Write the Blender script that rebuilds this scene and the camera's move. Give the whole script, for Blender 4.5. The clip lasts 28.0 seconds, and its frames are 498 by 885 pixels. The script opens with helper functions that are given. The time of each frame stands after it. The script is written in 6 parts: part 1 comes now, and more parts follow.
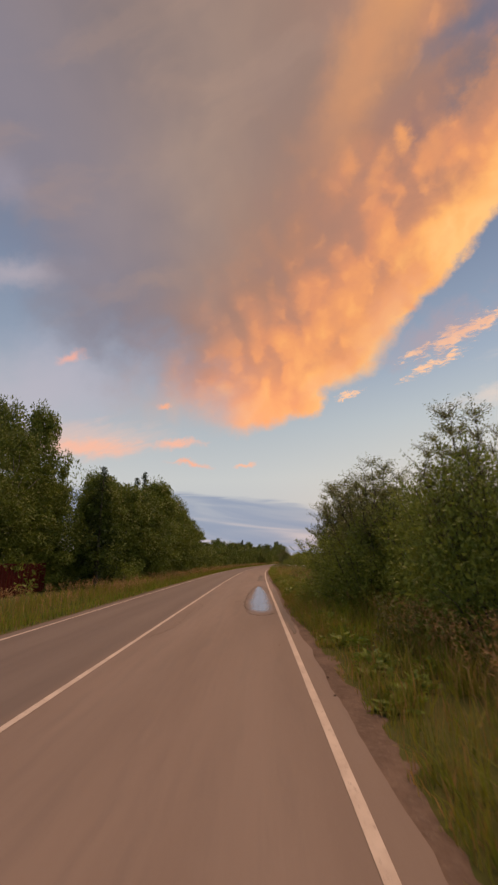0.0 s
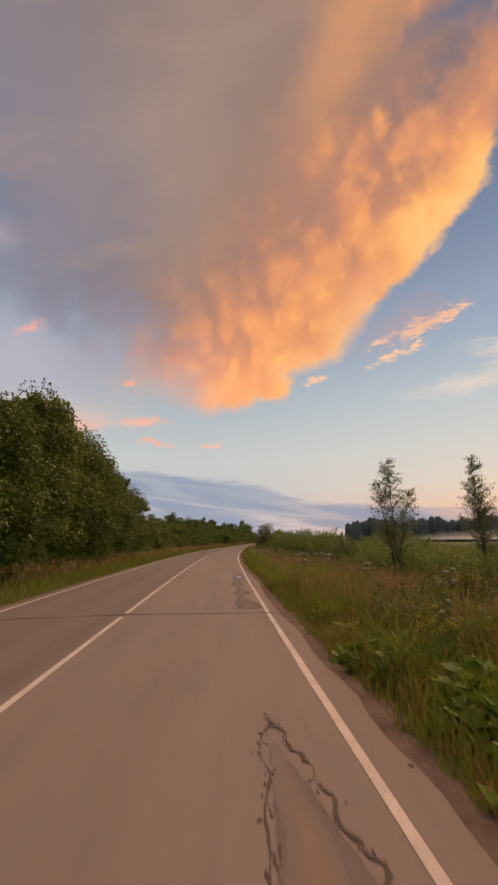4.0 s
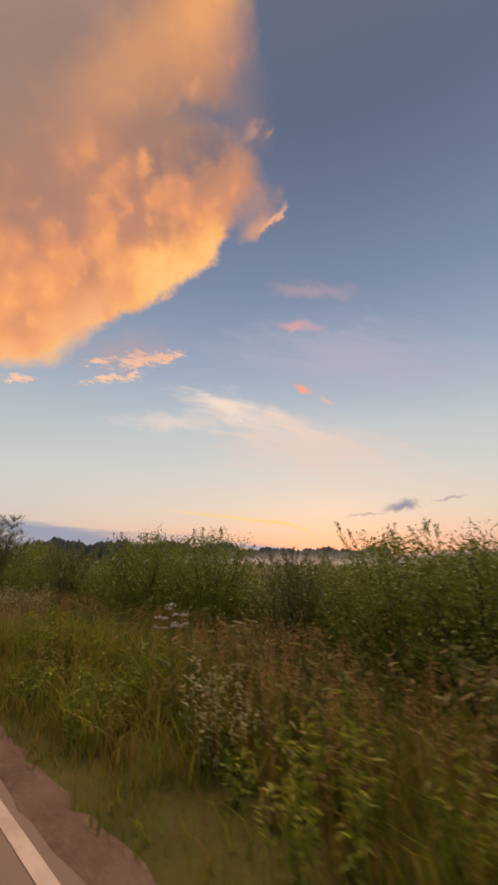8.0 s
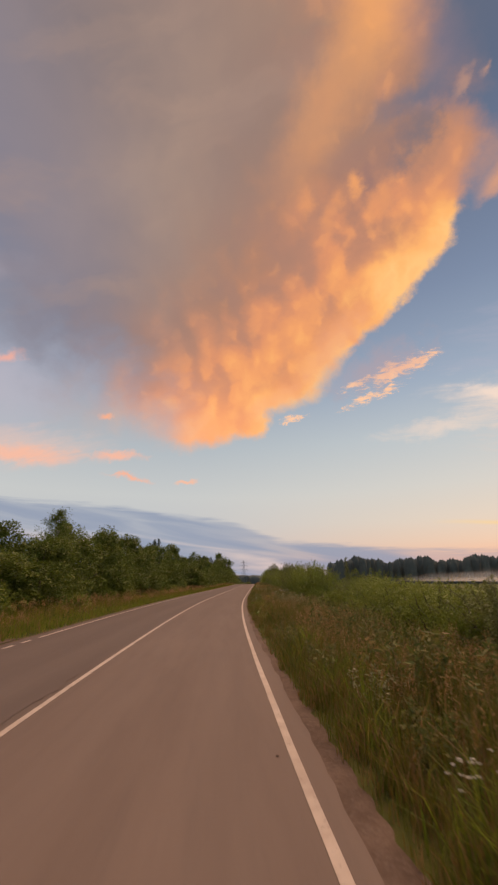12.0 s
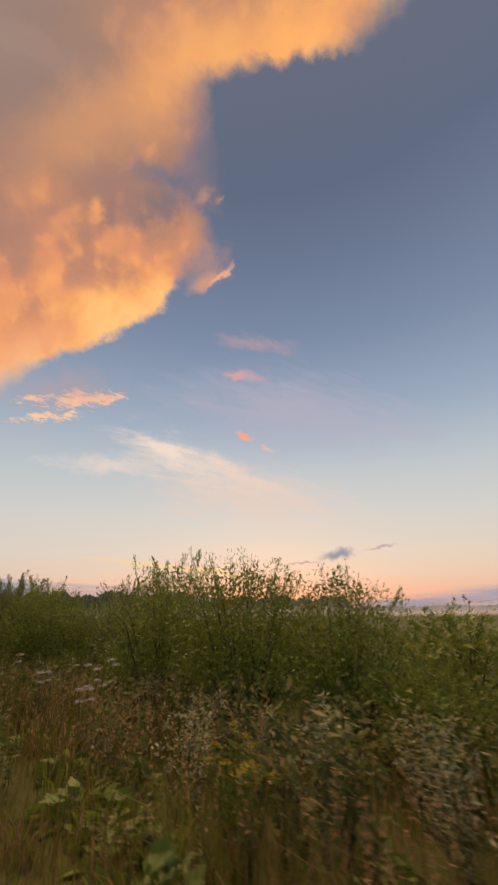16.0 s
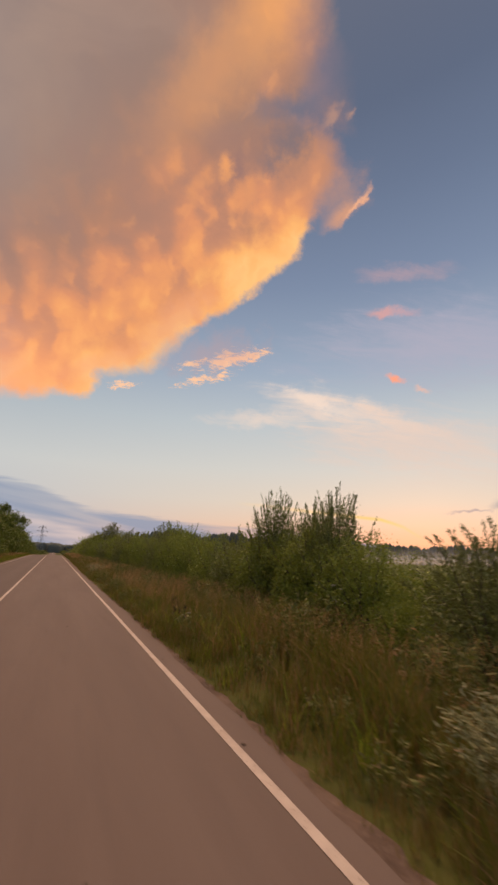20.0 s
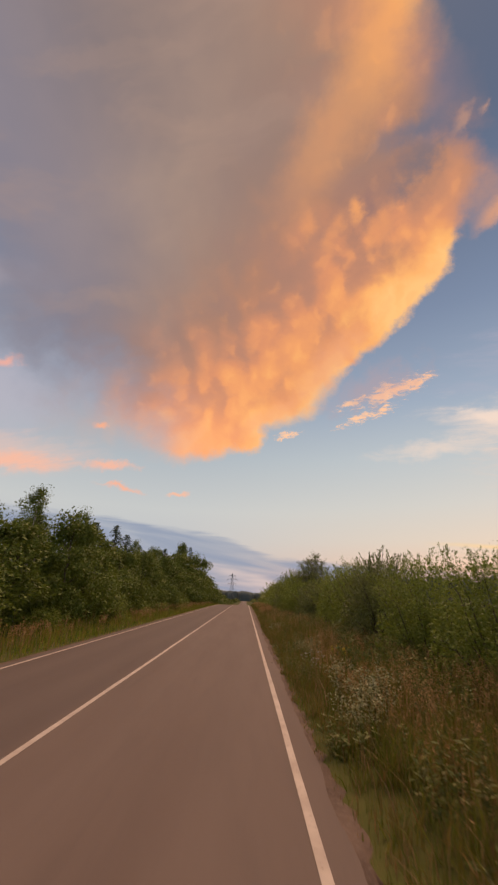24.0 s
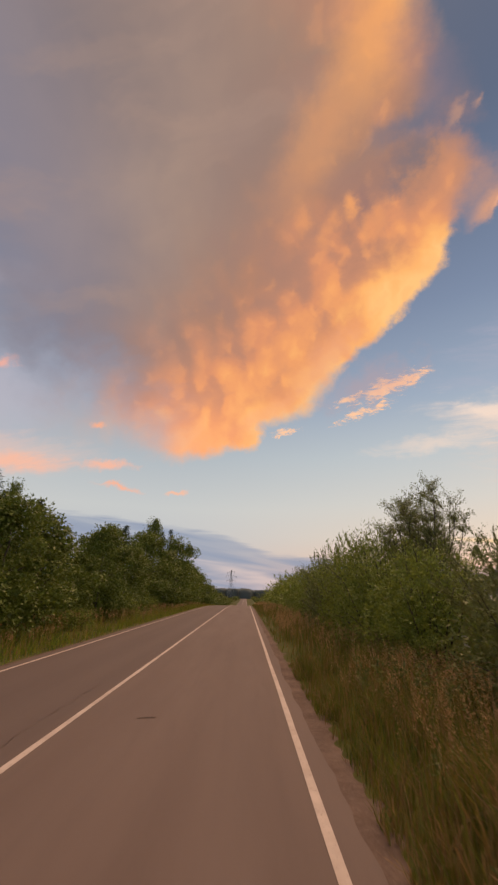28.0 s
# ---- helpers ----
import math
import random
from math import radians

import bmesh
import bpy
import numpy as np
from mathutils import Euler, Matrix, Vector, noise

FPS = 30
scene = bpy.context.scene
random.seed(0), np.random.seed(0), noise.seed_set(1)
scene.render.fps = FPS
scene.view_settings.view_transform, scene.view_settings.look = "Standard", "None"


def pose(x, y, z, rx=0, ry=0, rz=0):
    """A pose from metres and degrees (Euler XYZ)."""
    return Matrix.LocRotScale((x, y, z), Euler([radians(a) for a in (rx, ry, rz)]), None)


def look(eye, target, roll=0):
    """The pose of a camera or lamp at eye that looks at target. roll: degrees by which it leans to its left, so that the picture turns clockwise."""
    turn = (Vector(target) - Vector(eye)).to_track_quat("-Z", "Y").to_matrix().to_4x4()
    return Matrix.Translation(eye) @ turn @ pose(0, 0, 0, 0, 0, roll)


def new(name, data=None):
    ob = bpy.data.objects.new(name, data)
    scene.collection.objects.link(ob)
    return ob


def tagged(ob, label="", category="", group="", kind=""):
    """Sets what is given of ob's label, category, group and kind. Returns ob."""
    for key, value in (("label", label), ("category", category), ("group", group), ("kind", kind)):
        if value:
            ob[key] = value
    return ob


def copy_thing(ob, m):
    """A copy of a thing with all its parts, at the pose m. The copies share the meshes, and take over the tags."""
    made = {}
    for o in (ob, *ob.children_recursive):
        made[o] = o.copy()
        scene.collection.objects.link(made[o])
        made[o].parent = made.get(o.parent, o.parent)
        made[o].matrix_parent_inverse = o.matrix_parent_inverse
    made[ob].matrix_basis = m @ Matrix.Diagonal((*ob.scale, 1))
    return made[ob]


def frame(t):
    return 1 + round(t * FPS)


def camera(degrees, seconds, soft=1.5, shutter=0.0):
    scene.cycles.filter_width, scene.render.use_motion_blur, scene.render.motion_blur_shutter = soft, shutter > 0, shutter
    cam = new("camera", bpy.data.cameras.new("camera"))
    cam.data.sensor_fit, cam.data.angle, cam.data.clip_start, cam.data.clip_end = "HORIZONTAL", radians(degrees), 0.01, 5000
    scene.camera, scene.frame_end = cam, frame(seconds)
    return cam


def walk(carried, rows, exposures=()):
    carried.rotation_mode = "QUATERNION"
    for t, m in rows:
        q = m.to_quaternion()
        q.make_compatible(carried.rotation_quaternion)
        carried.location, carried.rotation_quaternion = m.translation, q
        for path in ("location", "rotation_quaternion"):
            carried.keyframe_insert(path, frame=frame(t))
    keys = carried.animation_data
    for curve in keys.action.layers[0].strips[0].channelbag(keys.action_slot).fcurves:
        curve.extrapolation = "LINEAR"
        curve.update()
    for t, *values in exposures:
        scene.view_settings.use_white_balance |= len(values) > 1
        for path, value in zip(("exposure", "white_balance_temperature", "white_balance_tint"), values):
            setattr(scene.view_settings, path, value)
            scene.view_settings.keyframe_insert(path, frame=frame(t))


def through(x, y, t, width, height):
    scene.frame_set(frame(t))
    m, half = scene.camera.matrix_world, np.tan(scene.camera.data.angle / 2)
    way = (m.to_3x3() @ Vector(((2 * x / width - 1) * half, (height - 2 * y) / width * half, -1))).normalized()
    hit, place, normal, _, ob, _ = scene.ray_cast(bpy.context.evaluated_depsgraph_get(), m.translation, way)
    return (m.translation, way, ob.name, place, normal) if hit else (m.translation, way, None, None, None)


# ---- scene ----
# ---------------------------------------------------------------- camera
cam = camera(62.84, 28.0, soft=2.4, shutter=0.2)
ROWS = [
    (0.0, -0.628, 0.011, 1.550, 106.13, 1.45, 0.06),
    (0.5, -0.439, 2.958, 1.550, 105.27, -0.48, 3.14),
    (1.0, -0.305, 5.906, 1.550, 107.32, -0.47, 5.46),
    (1.5, -0.434, 8.859, 1.550, 106.88, 0.24, 5.27),
    (2.0, -0.619, 11.814, 1.550, 105.66, 1.35, 3.83),
    (2.5, -0.733, 14.766, 1.565, 103.67, 1.69, 1.50),
    (3.0, -0.790, 17.718, 1.580, 103.12, 1.45, -0.23),
    (3.5, -0.729, 20.684, 1.583, 103.60, 1.20, -2.24),
    (4.0, -0.635, 23.684, 1.587, 103.46, 0.75, -5.07),
    (4.5, -0.539, 26.717, 1.590, 103.24, 0.27, -8.01),
    (5.0, -0.436, 29.784, 1.593, 102.97, -0.21, -11.02),
    (5.5, -0.327, 32.884, 1.597, 102.68, -0.67, -14.07),
    (6.0, -0.238, 36.018, 1.600, 102.15, -1.00, -17.46),
    (6.5, -0.220, 39.177, 1.604, 103.73, -0.92, -23.71),
    (7.0, -0.213, 42.350, 1.608, 104.90, -0.79, -32.62),
    (7.5, -0.134, 45.534, 1.612, 105.65, -0.82, -41.52),
    (8.0, -0.031, 48.730, 1.616, 106.30, -0.30, -46.96),
    (8.5, 0.128, 51.938, 1.620, 106.82, 0.23, -48.33),
    (9.0, 0.303, 55.157, 1.624, 106.16, 0.40, -47.04),
    (9.5, 0.493, 58.388, 1.628, 104.25, 0.25, -41.79),
    (10.0, 0.793, 61.626, 1.632, 102.93, 0.71, -28.62),
    (10.5, 1.075, 64.869, 1.636, 104.61, 0.59, -15.26),
    (11.0, 1.370, 68.115, 1.640, 107.48, -0.40, -9.00),
    (11.5, 1.624, 71.363, 1.642, 108.97, 0.18, -7.08),
    (12.0, 1.863, 74.612, 1.645, 108.59, 0.20, -8.59),
    (12.5, 2.106, 77.864, 1.647, 107.35, 0.58, -11.73),
    (13.0, 2.365, 81.117, 1.650, 107.29, 0.53, -12.76),
    (13.5, 2.644, 84.369, 1.652, 107.37, 0.42, -13.35),
    (14.0, 2.944, 87.621, 1.655, 107.60, 0.28, -14.21),
    (14.5, 3.267, 90.873, 1.657, 107.96, 0.13, -16.10),
    (15.0, 3.605, 94.126, 1.660, 109.51, -0.13, -24.93),
    (15.5, 3.975, 97.377, 1.668, 111.95, 0.32, -41.15),
    (16.0, 4.305, 100.635, 1.676, 112.75, 0.70, -55.38),
    (16.5, 4.625, 103.896, 1.684, 112.57, 0.34, -58.39),
    (17.0, 4.964, 107.159, 1.692, 111.40, -0.06, -57.17),
    (17.5, 5.348, 110.417, 1.700, 110.43, -0.94, -55.79),
    (18.0, 5.796, 113.667, 1.708, 110.21, -1.23, -56.66),
    (18.5, 6.275, 116.910, 1.716, 110.44, -1.52, -56.76),
    (19.0, 6.746, 120.156, 1.724, 109.80, -2.28, -50.44),
    (19.5, 7.134, 123.415, 1.732, 107.65, -2.23, -41.46),
    (20.0, 7.618, 126.659, 1.740, 105.43, -2.04, -34.53),
    (20.5, 8.384, 129.855, 1.748, 104.01, -2.22, -29.72),
    (21.0, 9.254, 133.035, 1.755, 103.62, -2.66, -24.07),
    (21.5, 10.109, 136.218, 1.762, 104.82, -2.68, -18.54),
    (22.0, 10.907, 139.412, 1.770, 108.05, -2.09, -14.38),
    (22.5, 11.540, 142.635, 1.770, 110.11, -1.64, -11.70),
    (23.0, 12.105, 145.872, 1.770, 110.48, -1.60, -10.95),
    (23.5, 12.670, 149.110, 1.770, 110.59, -1.63, -10.48),
    (24.0, 13.235, 152.349, 1.770, 110.67, -1.67, -10.11),
    (24.5, 13.801, 155.590, 1.770, 110.93, -1.65, -9.65),
    (25.0, 14.236, 158.853, 1.770, 112.23, -1.32, -8.91),
    (25.5, 14.699, 162.115, 1.770, 113.65, -0.31, -8.68),
    (26.0, 15.196, 165.371, 1.770, 112.67, -0.07, -8.76),
    (26.5, 15.821, 168.607, 1.770, 111.52, -0.76, -8.93),
    (27.0, 16.446, 171.845, 1.770, 111.33, -1.09, -8.77),
    (27.5, 17.021, 175.093, 1.770, 111.16, -1.23, -9.22),
    (28.0, 17.599, 178.341, 1.770, 110.34, -0.79, -10.12),
]
walk(cam, [(r[0], pose(*r[1:])) for r in ROWS], [(0.0, 0.0, 7250, 14), (28.0, 0.0, 7250, 14)])

# ---------------------------------------------------------------- world: sunset sky with one great lit cloud
world = bpy.data.worlds.new("sky")
scene.world = world
world.use_nodes = True
WT = world.node_tree
WT.nodes.clear()


def wire(tree, node, slot, value):
    if value is None:
        return
    if isinstance(value, bpy.types.NodeSocket):
        tree.links.new(value, node.inputs[slot])
    else:
        node.inputs[slot].default_value = value


def mth(tree, op, a, b=None, c=None, clamp=False):
    n = tree.nodes.new("ShaderNodeMath")
    n.operation, n.use_clamp = op, clamp
    for i, v in enumerate((a, b, c)):
        wire(tree, n, i, v)
    return n.outputs[0]


def dotp(tree, a, v):
    n = tree.nodes.new("ShaderNodeVectorMath")
    n.operation = "DOT_PRODUCT"
    wire(tree, n, 0, a)
    n.inputs[1].default_value = v
    return n.outputs["Value"]


def ramp(tree, fac, stops, mode="LINEAR"):
    n = tree.nodes.new("ShaderNodeValToRGB")
    n.color_ramp.interpolation = mode
    el = n.color_ramp.elements
    while len(el) < len(stops):
        el.new(0.5)
    for e, (p, c) in zip(el, stops):
        e.position = p
        e.color = (*c, 1) if isinstance(c, tuple) else (c, c, c, 1)
    wire(tree, n, 0, fac)
    return n.outputs[0]


def blend(tree, fac, a, b, mode="MIX"):
    n = tree.nodes.new("ShaderNodeMix")
    n.data_type, n.blend_type = "RGBA", mode
    wire(tree, n, 0, fac)
    for slot, v in ((6, a), (7, b)):
        wire(tree, n, slot, (*v, 1) if isinstance(v, tuple) else v)
    return n.outputs[2]


def cloudy(tree, vec, scale, detail=4.0, rough=0.55, distort=0.0):
    n = tree.nodes.new("ShaderNodeTexNoise")
    wire(tree, n, "Vector", vec)
    n.inputs["Scale"].default_value, n.inputs["Detail"].default_value = scale, detail
    n.inputs["Roughness"].default_value, n.inputs["Distortion"].default_value = rough, distort
    return n


def smooth(tree, x, lo, hi):
    n = tree.nodes.new("ShaderNodeMapRange")
    n.interpolation_type = "SMOOTHSTEP"
    for i, v in enumerate((x, lo, hi, 0.0, 1.0)):
        wire(tree, n, i, v)
    return n.outputs[0]


def lin(r, g, b):
    """Linear colour from 0..255 display values."""
    return tuple(((c / 255 + 0.055) / 1.055) ** 2.4 if c > 10 else c / 3295 for c in (r, g, b))


def heading(az, el):
    a, e = radians(az), radians(el)
    return (math.sin(a) * math.cos(e), math.cos(a) * math.cos(e), math.sin(e))


def build_sky():
    t = WT
    d = t.nodes.new("ShaderNodeTexCoord").outputs["Generated"]
    up = dotp(t, d, (0, 0, 1))
    el = mth(t, "MULTIPLY", mth(t, "ARCSINE", up), 180 / math.pi / 90)
    # clear sky: one ramp towards the sunset, one away from it
    warm = ramp(t, el, [(0.0, lin(206, 156, 142)), (0.022, lin(226, 178, 158)), (0.05, lin(222, 198, 182)), (0.08, lin(214, 206, 197)), (0.13, lin(201, 206, 207)),
                        (0.20, lin(182, 197, 208)), (0.28, lin(150, 172, 198)), (0.40, lin(117, 139, 172)), (0.52, lin(93, 114, 147)),
                        (0.66, lin(76, 94, 125)), (1.0, lin(96, 103, 120))])
    cool = ramp(t, el, [(0.0, lin(172, 180, 196)), (0.05, lin(182, 190, 203)), (0.12, lin(190, 200, 207)), (0.20, lin(168, 184, 198)),
                        (0.30, lin(138, 158, 184)), (0.42, lin(116, 134, 164)), (0.6, lin(92, 106, 132)), (1.0, lin(110, 112, 126))])
    sunward = dotp(t, d, heading(62, 0))
    clear = blend(t, smooth(t, sunward, 0.35, 1.0), cool, warm)
    air = t.nodes.new("ShaderNodeTexSky")
    air.sky_type, air.sun_disc = "NISHITA", False
    air.sun_elevation, air.sun_rotation = radians(1.0), radians(58)
    clear = blend(t, 0.02, clear, air.outputs[0], "ADD")

    # flat chart of the sky around azimuth 25, height 38 degrees
    c0 = heading(25, 38)
    a0, e0 = radians(25), radians(38)
    den = mth(t, "MAXIMUM", mth(t, "ADD", dotp(t, d, c0), 1.0), 0.05)
    u = mth(t, "DIVIDE", mth(t, "MULTIPLY", dotp(t, d, (math.cos(a0), -math.sin(a0), 0)), 2.0), den)
    v = mth(t, "DIVIDE", mth(t, "MULTIPLY", dotp(t, d, (-math.sin(a0) * math.sin(e0), -math.cos(a0) * math.sin(e0), math.cos(e0))), 2.0), den)
    flat = t.nodes.new("ShaderNodeCombineXYZ")
    wire(t, flat, 0, u), wire(t, flat, 1, v)
    uv = flat.outputs[0]
    n1 = cloudy(t, uv, 5.0, 5, 0.6)
    n2 = cloudy(t, uv, 26.0, 4, 0.6)
    w1, w2 = t.nodes.new("ShaderNodeSeparateColor"), t.nodes.new("ShaderNodeSeparateColor")
    wire(t, w1, 0, n1.outputs[1]), wire(t, w2, 0, n2.outputs[1])

    def warped(x, i, big, small):
        x = mth(t, "ADD", x, mth(t, "MULTIPLY", mth(t, "SUBTRACT", w1.outputs[i], 0.5), big))
        return mth(t, "ADD", x, mth(t, "MULTIPLY", mth(t, "SUBTRACT", w2.outputs[i], 0.5), small))

    uw, vw = warped(u, 0, 0.03, 0.045), warped(v, 1, 0.03, 0.045)
    flat2 = t.nodes.new("ShaderNodeCombineXYZ")
    wire(t, flat2, 0, uw), wire(t, flat2, 1, vw)
    uvw = flat2.outputs[0]
    flat3 = t.nodes.new("ShaderNodeCombineXYZ")
    wire(t, flat3, 0, warped(u, 2, 0.10, 0.008)), wire(t, flat3, 1, warped(v, 0, 0.10, 0.008))
    uvg = flat3.outputs[0]

    def patch(base, u0, v0, tilt, ru, rv, colour, amount, ragged=0.8, soft=0.9, noise=None):
        """A small cloud: a ragged ellipse in the chart."""
        ca, sa = math.cos(radians(tilt)), math.sin(radians(tilt))
        du, dv = mth(t, "SUBTRACT", uw, u0), mth(t, "SUBTRACT", vw, v0)
        p = mth(t, "DIVIDE", mth(t, "ADD", mth(t, "MULTIPLY", du, ca), mth(t, "MULTIPLY", dv, sa)), ru)
        q = mth(t, "DIVIDE", mth(t, "SUBTRACT", mth(t, "MULTIPLY", dv, ca), mth(t, "MULTIPLY", du, sa)), rv)
        r = mth(t, "SQRT", mth(t, "ADD", mth(t, "MULTIPLY", p, p), mth(t, "MULTIPLY", q, q)))
        r = mth(t, "ADD", r, mth(t, "MULTIPLY", mth(t, "SUBTRACT", noise or n2.outputs[0], 0.5), ragged))
        m = mth(t, "MULTIPLY", smooth(t, r, 1.0 + soft * 0.2, 1.0 - soft), amount)
        return blend(t, m, base, colour)

    # fine grain drawn out along the wisps
    drawn = t.nodes.new("ShaderNodeMapping")
    wire(t, drawn, 0, uv)
    drawn.inputs["Rotation"].default_value = (0, 0, radians(6))
    drawn.inputs["Scale"].default_value = (8, 38, 1)
    streaks = cloudy(t, drawn.outputs[0], 1.0, 5, 0.65, 0.6).outputs[0]
    drawn2 = t.nodes.new("ShaderNodeMapping")
    wire(t, drawn2, 0, uv)
    drawn2.inputs["Rotation"].default_value = (0, 0, radians(20))
    drawn2.inputs["Scale"].default_value = (34, 105, 1)
    shreds = cloudy(t, drawn2.outputs[0], 1.0, 5, 0.75, 0.6).outputs[0]

    # pale veils and low banks
    sky = clear
    sky = patch(sky, 0.37, -0.283, -7, 0.22, 0.050, lin(240, 222, 210), 0.68, 1.9, 1.0, streaks)
    sky = patch(sky, 0.31, -0.268, -16, 0.09, 0.020, lin(244, 226, 214), 0.68, 1.6, 1.0, streaks)
    sky = patch(sky, 0.18, -0.330, 7, 0.15, 0.026, lin(238, 220, 208), 0.6, 1.7, 1.0, streaks)
    sky = patch(sky, 0.50, -0.285, -6, 0.17, 0.022, lin(240, 216, 202), 0.5, 1.6, 1.0, streaks)
    sky = patch(sky, 0.56, -0.33, 4, 0.32, 0.09, lin(232, 208, 196), 0.6, 1.8, 1.0, streaks)
    sky = patch(sky, 0.62, -0.05, 8, 0.34, 0.09, lin(176, 176, 200), 0.4, 1.6, 1.0, streaks)
    sky = patch(sky, 0.60, -0.10, 10, 0.40, 0.10, lin(178, 178, 200), 0.5, 1.5, 1.0, streaks)
    sky = patch(sky, -0.80, 0.20, -14, 0.21, 0.042, lin(200, 189, 198), 0.5, 1.1, 1.0, n1.outputs[0])
    sky = patch(sky, -0.74, 0.40, -30, 0.20, 0.080, lin(180, 168, 180), 0.5, 1.0, 1.0, n1.outputs[0])
    sky = patch(sky, -0.88, -0.06, -12, 0.32, 0.17, lin(184, 184, 202), 0.7, 1.1, 1.0, n1.outputs[0])
    sky = patch(sky, 0.45, 0.050, 12, 0.11, 0.024, lin(196, 164, 172), 0.5, 1.5, 1.0, streaks)
    sky = patch(sky, 0.425, -0.043, 16, 0.042, 0.014, lin(224, 166, 162), 0.75, 1.4, 1.0)
    sky = patch(sky, 0.47, -0.03, 14, 0.05, 0.012, lin(196, 165, 178), 0.7, 1.4, 1.0)
    sky = patch(sky, 0.491, -0.189, -4, 0.028, 0.009, lin(255, 168, 138), 1.0, 0.7, 0.9)
    sky = patch(sky, 0.555, -0.205, 0, 0.02, 0.008, lin(240, 190, 172), 0.6, 0.9, 0.9)
    sky = patch(sky, -0.86, -0.215, -16, 0.26, 0.060, lin(226, 196, 188), 0.6, 1.3, 1.0, streaks)
    sky = patch(sky, -0.84, -0.240, -17, 0.19, 0.026, lin(246, 190, 168), 0.85, 1.2, 1.0, streaks)
    sky = patch(sky, -0.62, -0.300, -12, 0.075, 0.014, lin(246, 188, 166), 0.9, 1.4, 1.0)
    sky = patch(sky, -0.60, -0.358, -20, 0.065, 0.009, lin(250, 182, 154), 0.9, 1.4, 1.0)
    sky = patch(sky, -0.621, -0.187, 2, 0.022, 0.011, lin(255, 182, 148), 0.9, 1.2, 1.0)
    sky = patch(sky, -0.80, -0.005, -6, 0.045, 0.016, lin(240, 180, 168), 0.9, 1.2, 1.0)
    sky = patch(sky, -0.46, -0.40, -6, 0.03, 0.008, lin(250, 190, 160), 0.8, 0.9, 0.9)

    # low slate-blue bank along the horizon, ragged on top
    az = mth(t, "ARCTAN2", dotp(t, d, (1, 0, 0)), dotp(t, d, (0, 1, 0)))
    strip = t.nodes.new("ShaderNodeCombineXYZ")
    wire(t, strip, 0, mth(t, "MULTIPLY", az, 5.0)), wire(t, strip, 1, mth(t, "MULTIPLY", el, 90.0))
    ragged = cloudy(t, strip.outputs[0], 1.6, 5, 0.6).outputs[0]
    layer = t.nodes.new("ShaderNodeCombineXYZ")
    wire(t, layer, 0, mth(t, "MULTIPLY", az, 3.6)), wire(t, layer, 1, mth(t, "ADD", mth(t, "MULTIPLY", el, 46.0), mth(t, "MULTIPLY", az, 4.0)))
    layers = cloudy(t, layer.outputs[0], 1.0, 3, 0.45, 0.5).outputs[0]
    azn = mth(t, "ADD", mth(t, "MULTIPLY", az, 1 / (2 * math.pi)), 0.5)
    top = ramp(t, azn, [(0.0, 0.09), (0.36, 0.108), (0.44, 0.106), (0.474, 0.104), (0.50, 0.094), (0.517, 0.086), (0.537, 0.056), (0.577, 0.044), (0.60, 0.038),
                        (0.64, 0.026), (0.67, 0.0), (0.69, 0.012), (0.74, 0.03), (0.85, 0.05), (1.0, 0.09)])
    edge = mth(t, "SUBTRACT", mth(t, "ADD", top, mth(t, "MULTIPLY", mth(t, "SUBTRACT", ragged, 0.5), 0.020)), el)
    veil = mth(t, "MULTIPLY", smooth(t, edge, -0.003, 0.008), mth(t, "ADD", mth(t, "MULTIPLY", smooth(t, layers, 0.30, 0.62), 0.46), 0.38))
    sky = blend(t, veil, sky, lin(136, 154, 184))
    # pale rosy gaps low in the bank
    low = mth(t, "MULTIPLY", smooth(t, mth(t, "SUBTRACT", el, mth(t, "MULTIPLY", top, 0.62)), 0.004, -0.016), smooth(t, layers, 0.52, 0.36))
    sky = blend(t, mth(t, "MULTIPLY", low, 0.55), sky, lin(222, 206, 204))
    sky = patch(sky, 0.813, -0.425, 24, 0.062, 0.019, lin(132, 140, 164), 0.85, 0.9, 0.8)
    sky = patch(sky, 0.92, -0.375, 26, 0.05, 0.006, lin(170, 150, 165), 0.7, 1.0, 0.9)
    sky = patch(sky, 0.72, -0.475, 20, 0.06, 0.005, lin(160, 145, 160), 0.6, 1.2, 0.9)
    # thin golden trail above the place where the sun went down
    trail = mth(t, "SUBTRACT", el, ramp(t, azn, [(0.58, 0.078), (0.60, 0.0745), (0.6248, 0.0645), (0.645, 0.0565), (0.652, 0.047), (0.658, 0.031), (0.665, 0.02)]))
    glow = mth(t, "MULTIPLY", smooth(t, mth(t, "ABSOLUTE", trail), 0.0045, 0.0), ramp(t, azn, [(0.59, 0.0), (0.61, 0.5), (0.645, 1.0), (0.66, 0.0)]))
    sky = blend(t, mth(t, "MULTIPLY", glow, 0.85), sky, lin(255, 216, 128))

    # the great cloud: its rim as a radius around a point deep inside it
    du, dv = mth(t, "SUBTRACT", uw, -0.75), mth(t, "SUBTRACT", vw, 0.65)
    rad = mth(t, "SQRT", mth(t, "ADD", mth(t, "MULTIPLY", du, du), mth(t, "MULTIPLY", dv, dv)))
    phi = mth(t, "ADD", mth(t, "MULTIPLY", mth(t, "ARCTAN2", dv, du), 1 / (2 * math.pi)), 0.5)
    # only the angles that hold the rim, drawn out over the whole ramp
    wide = mth(t, "DIVIDE", mth(t, "SUBTRACT", phi, 0.22), 0.36)
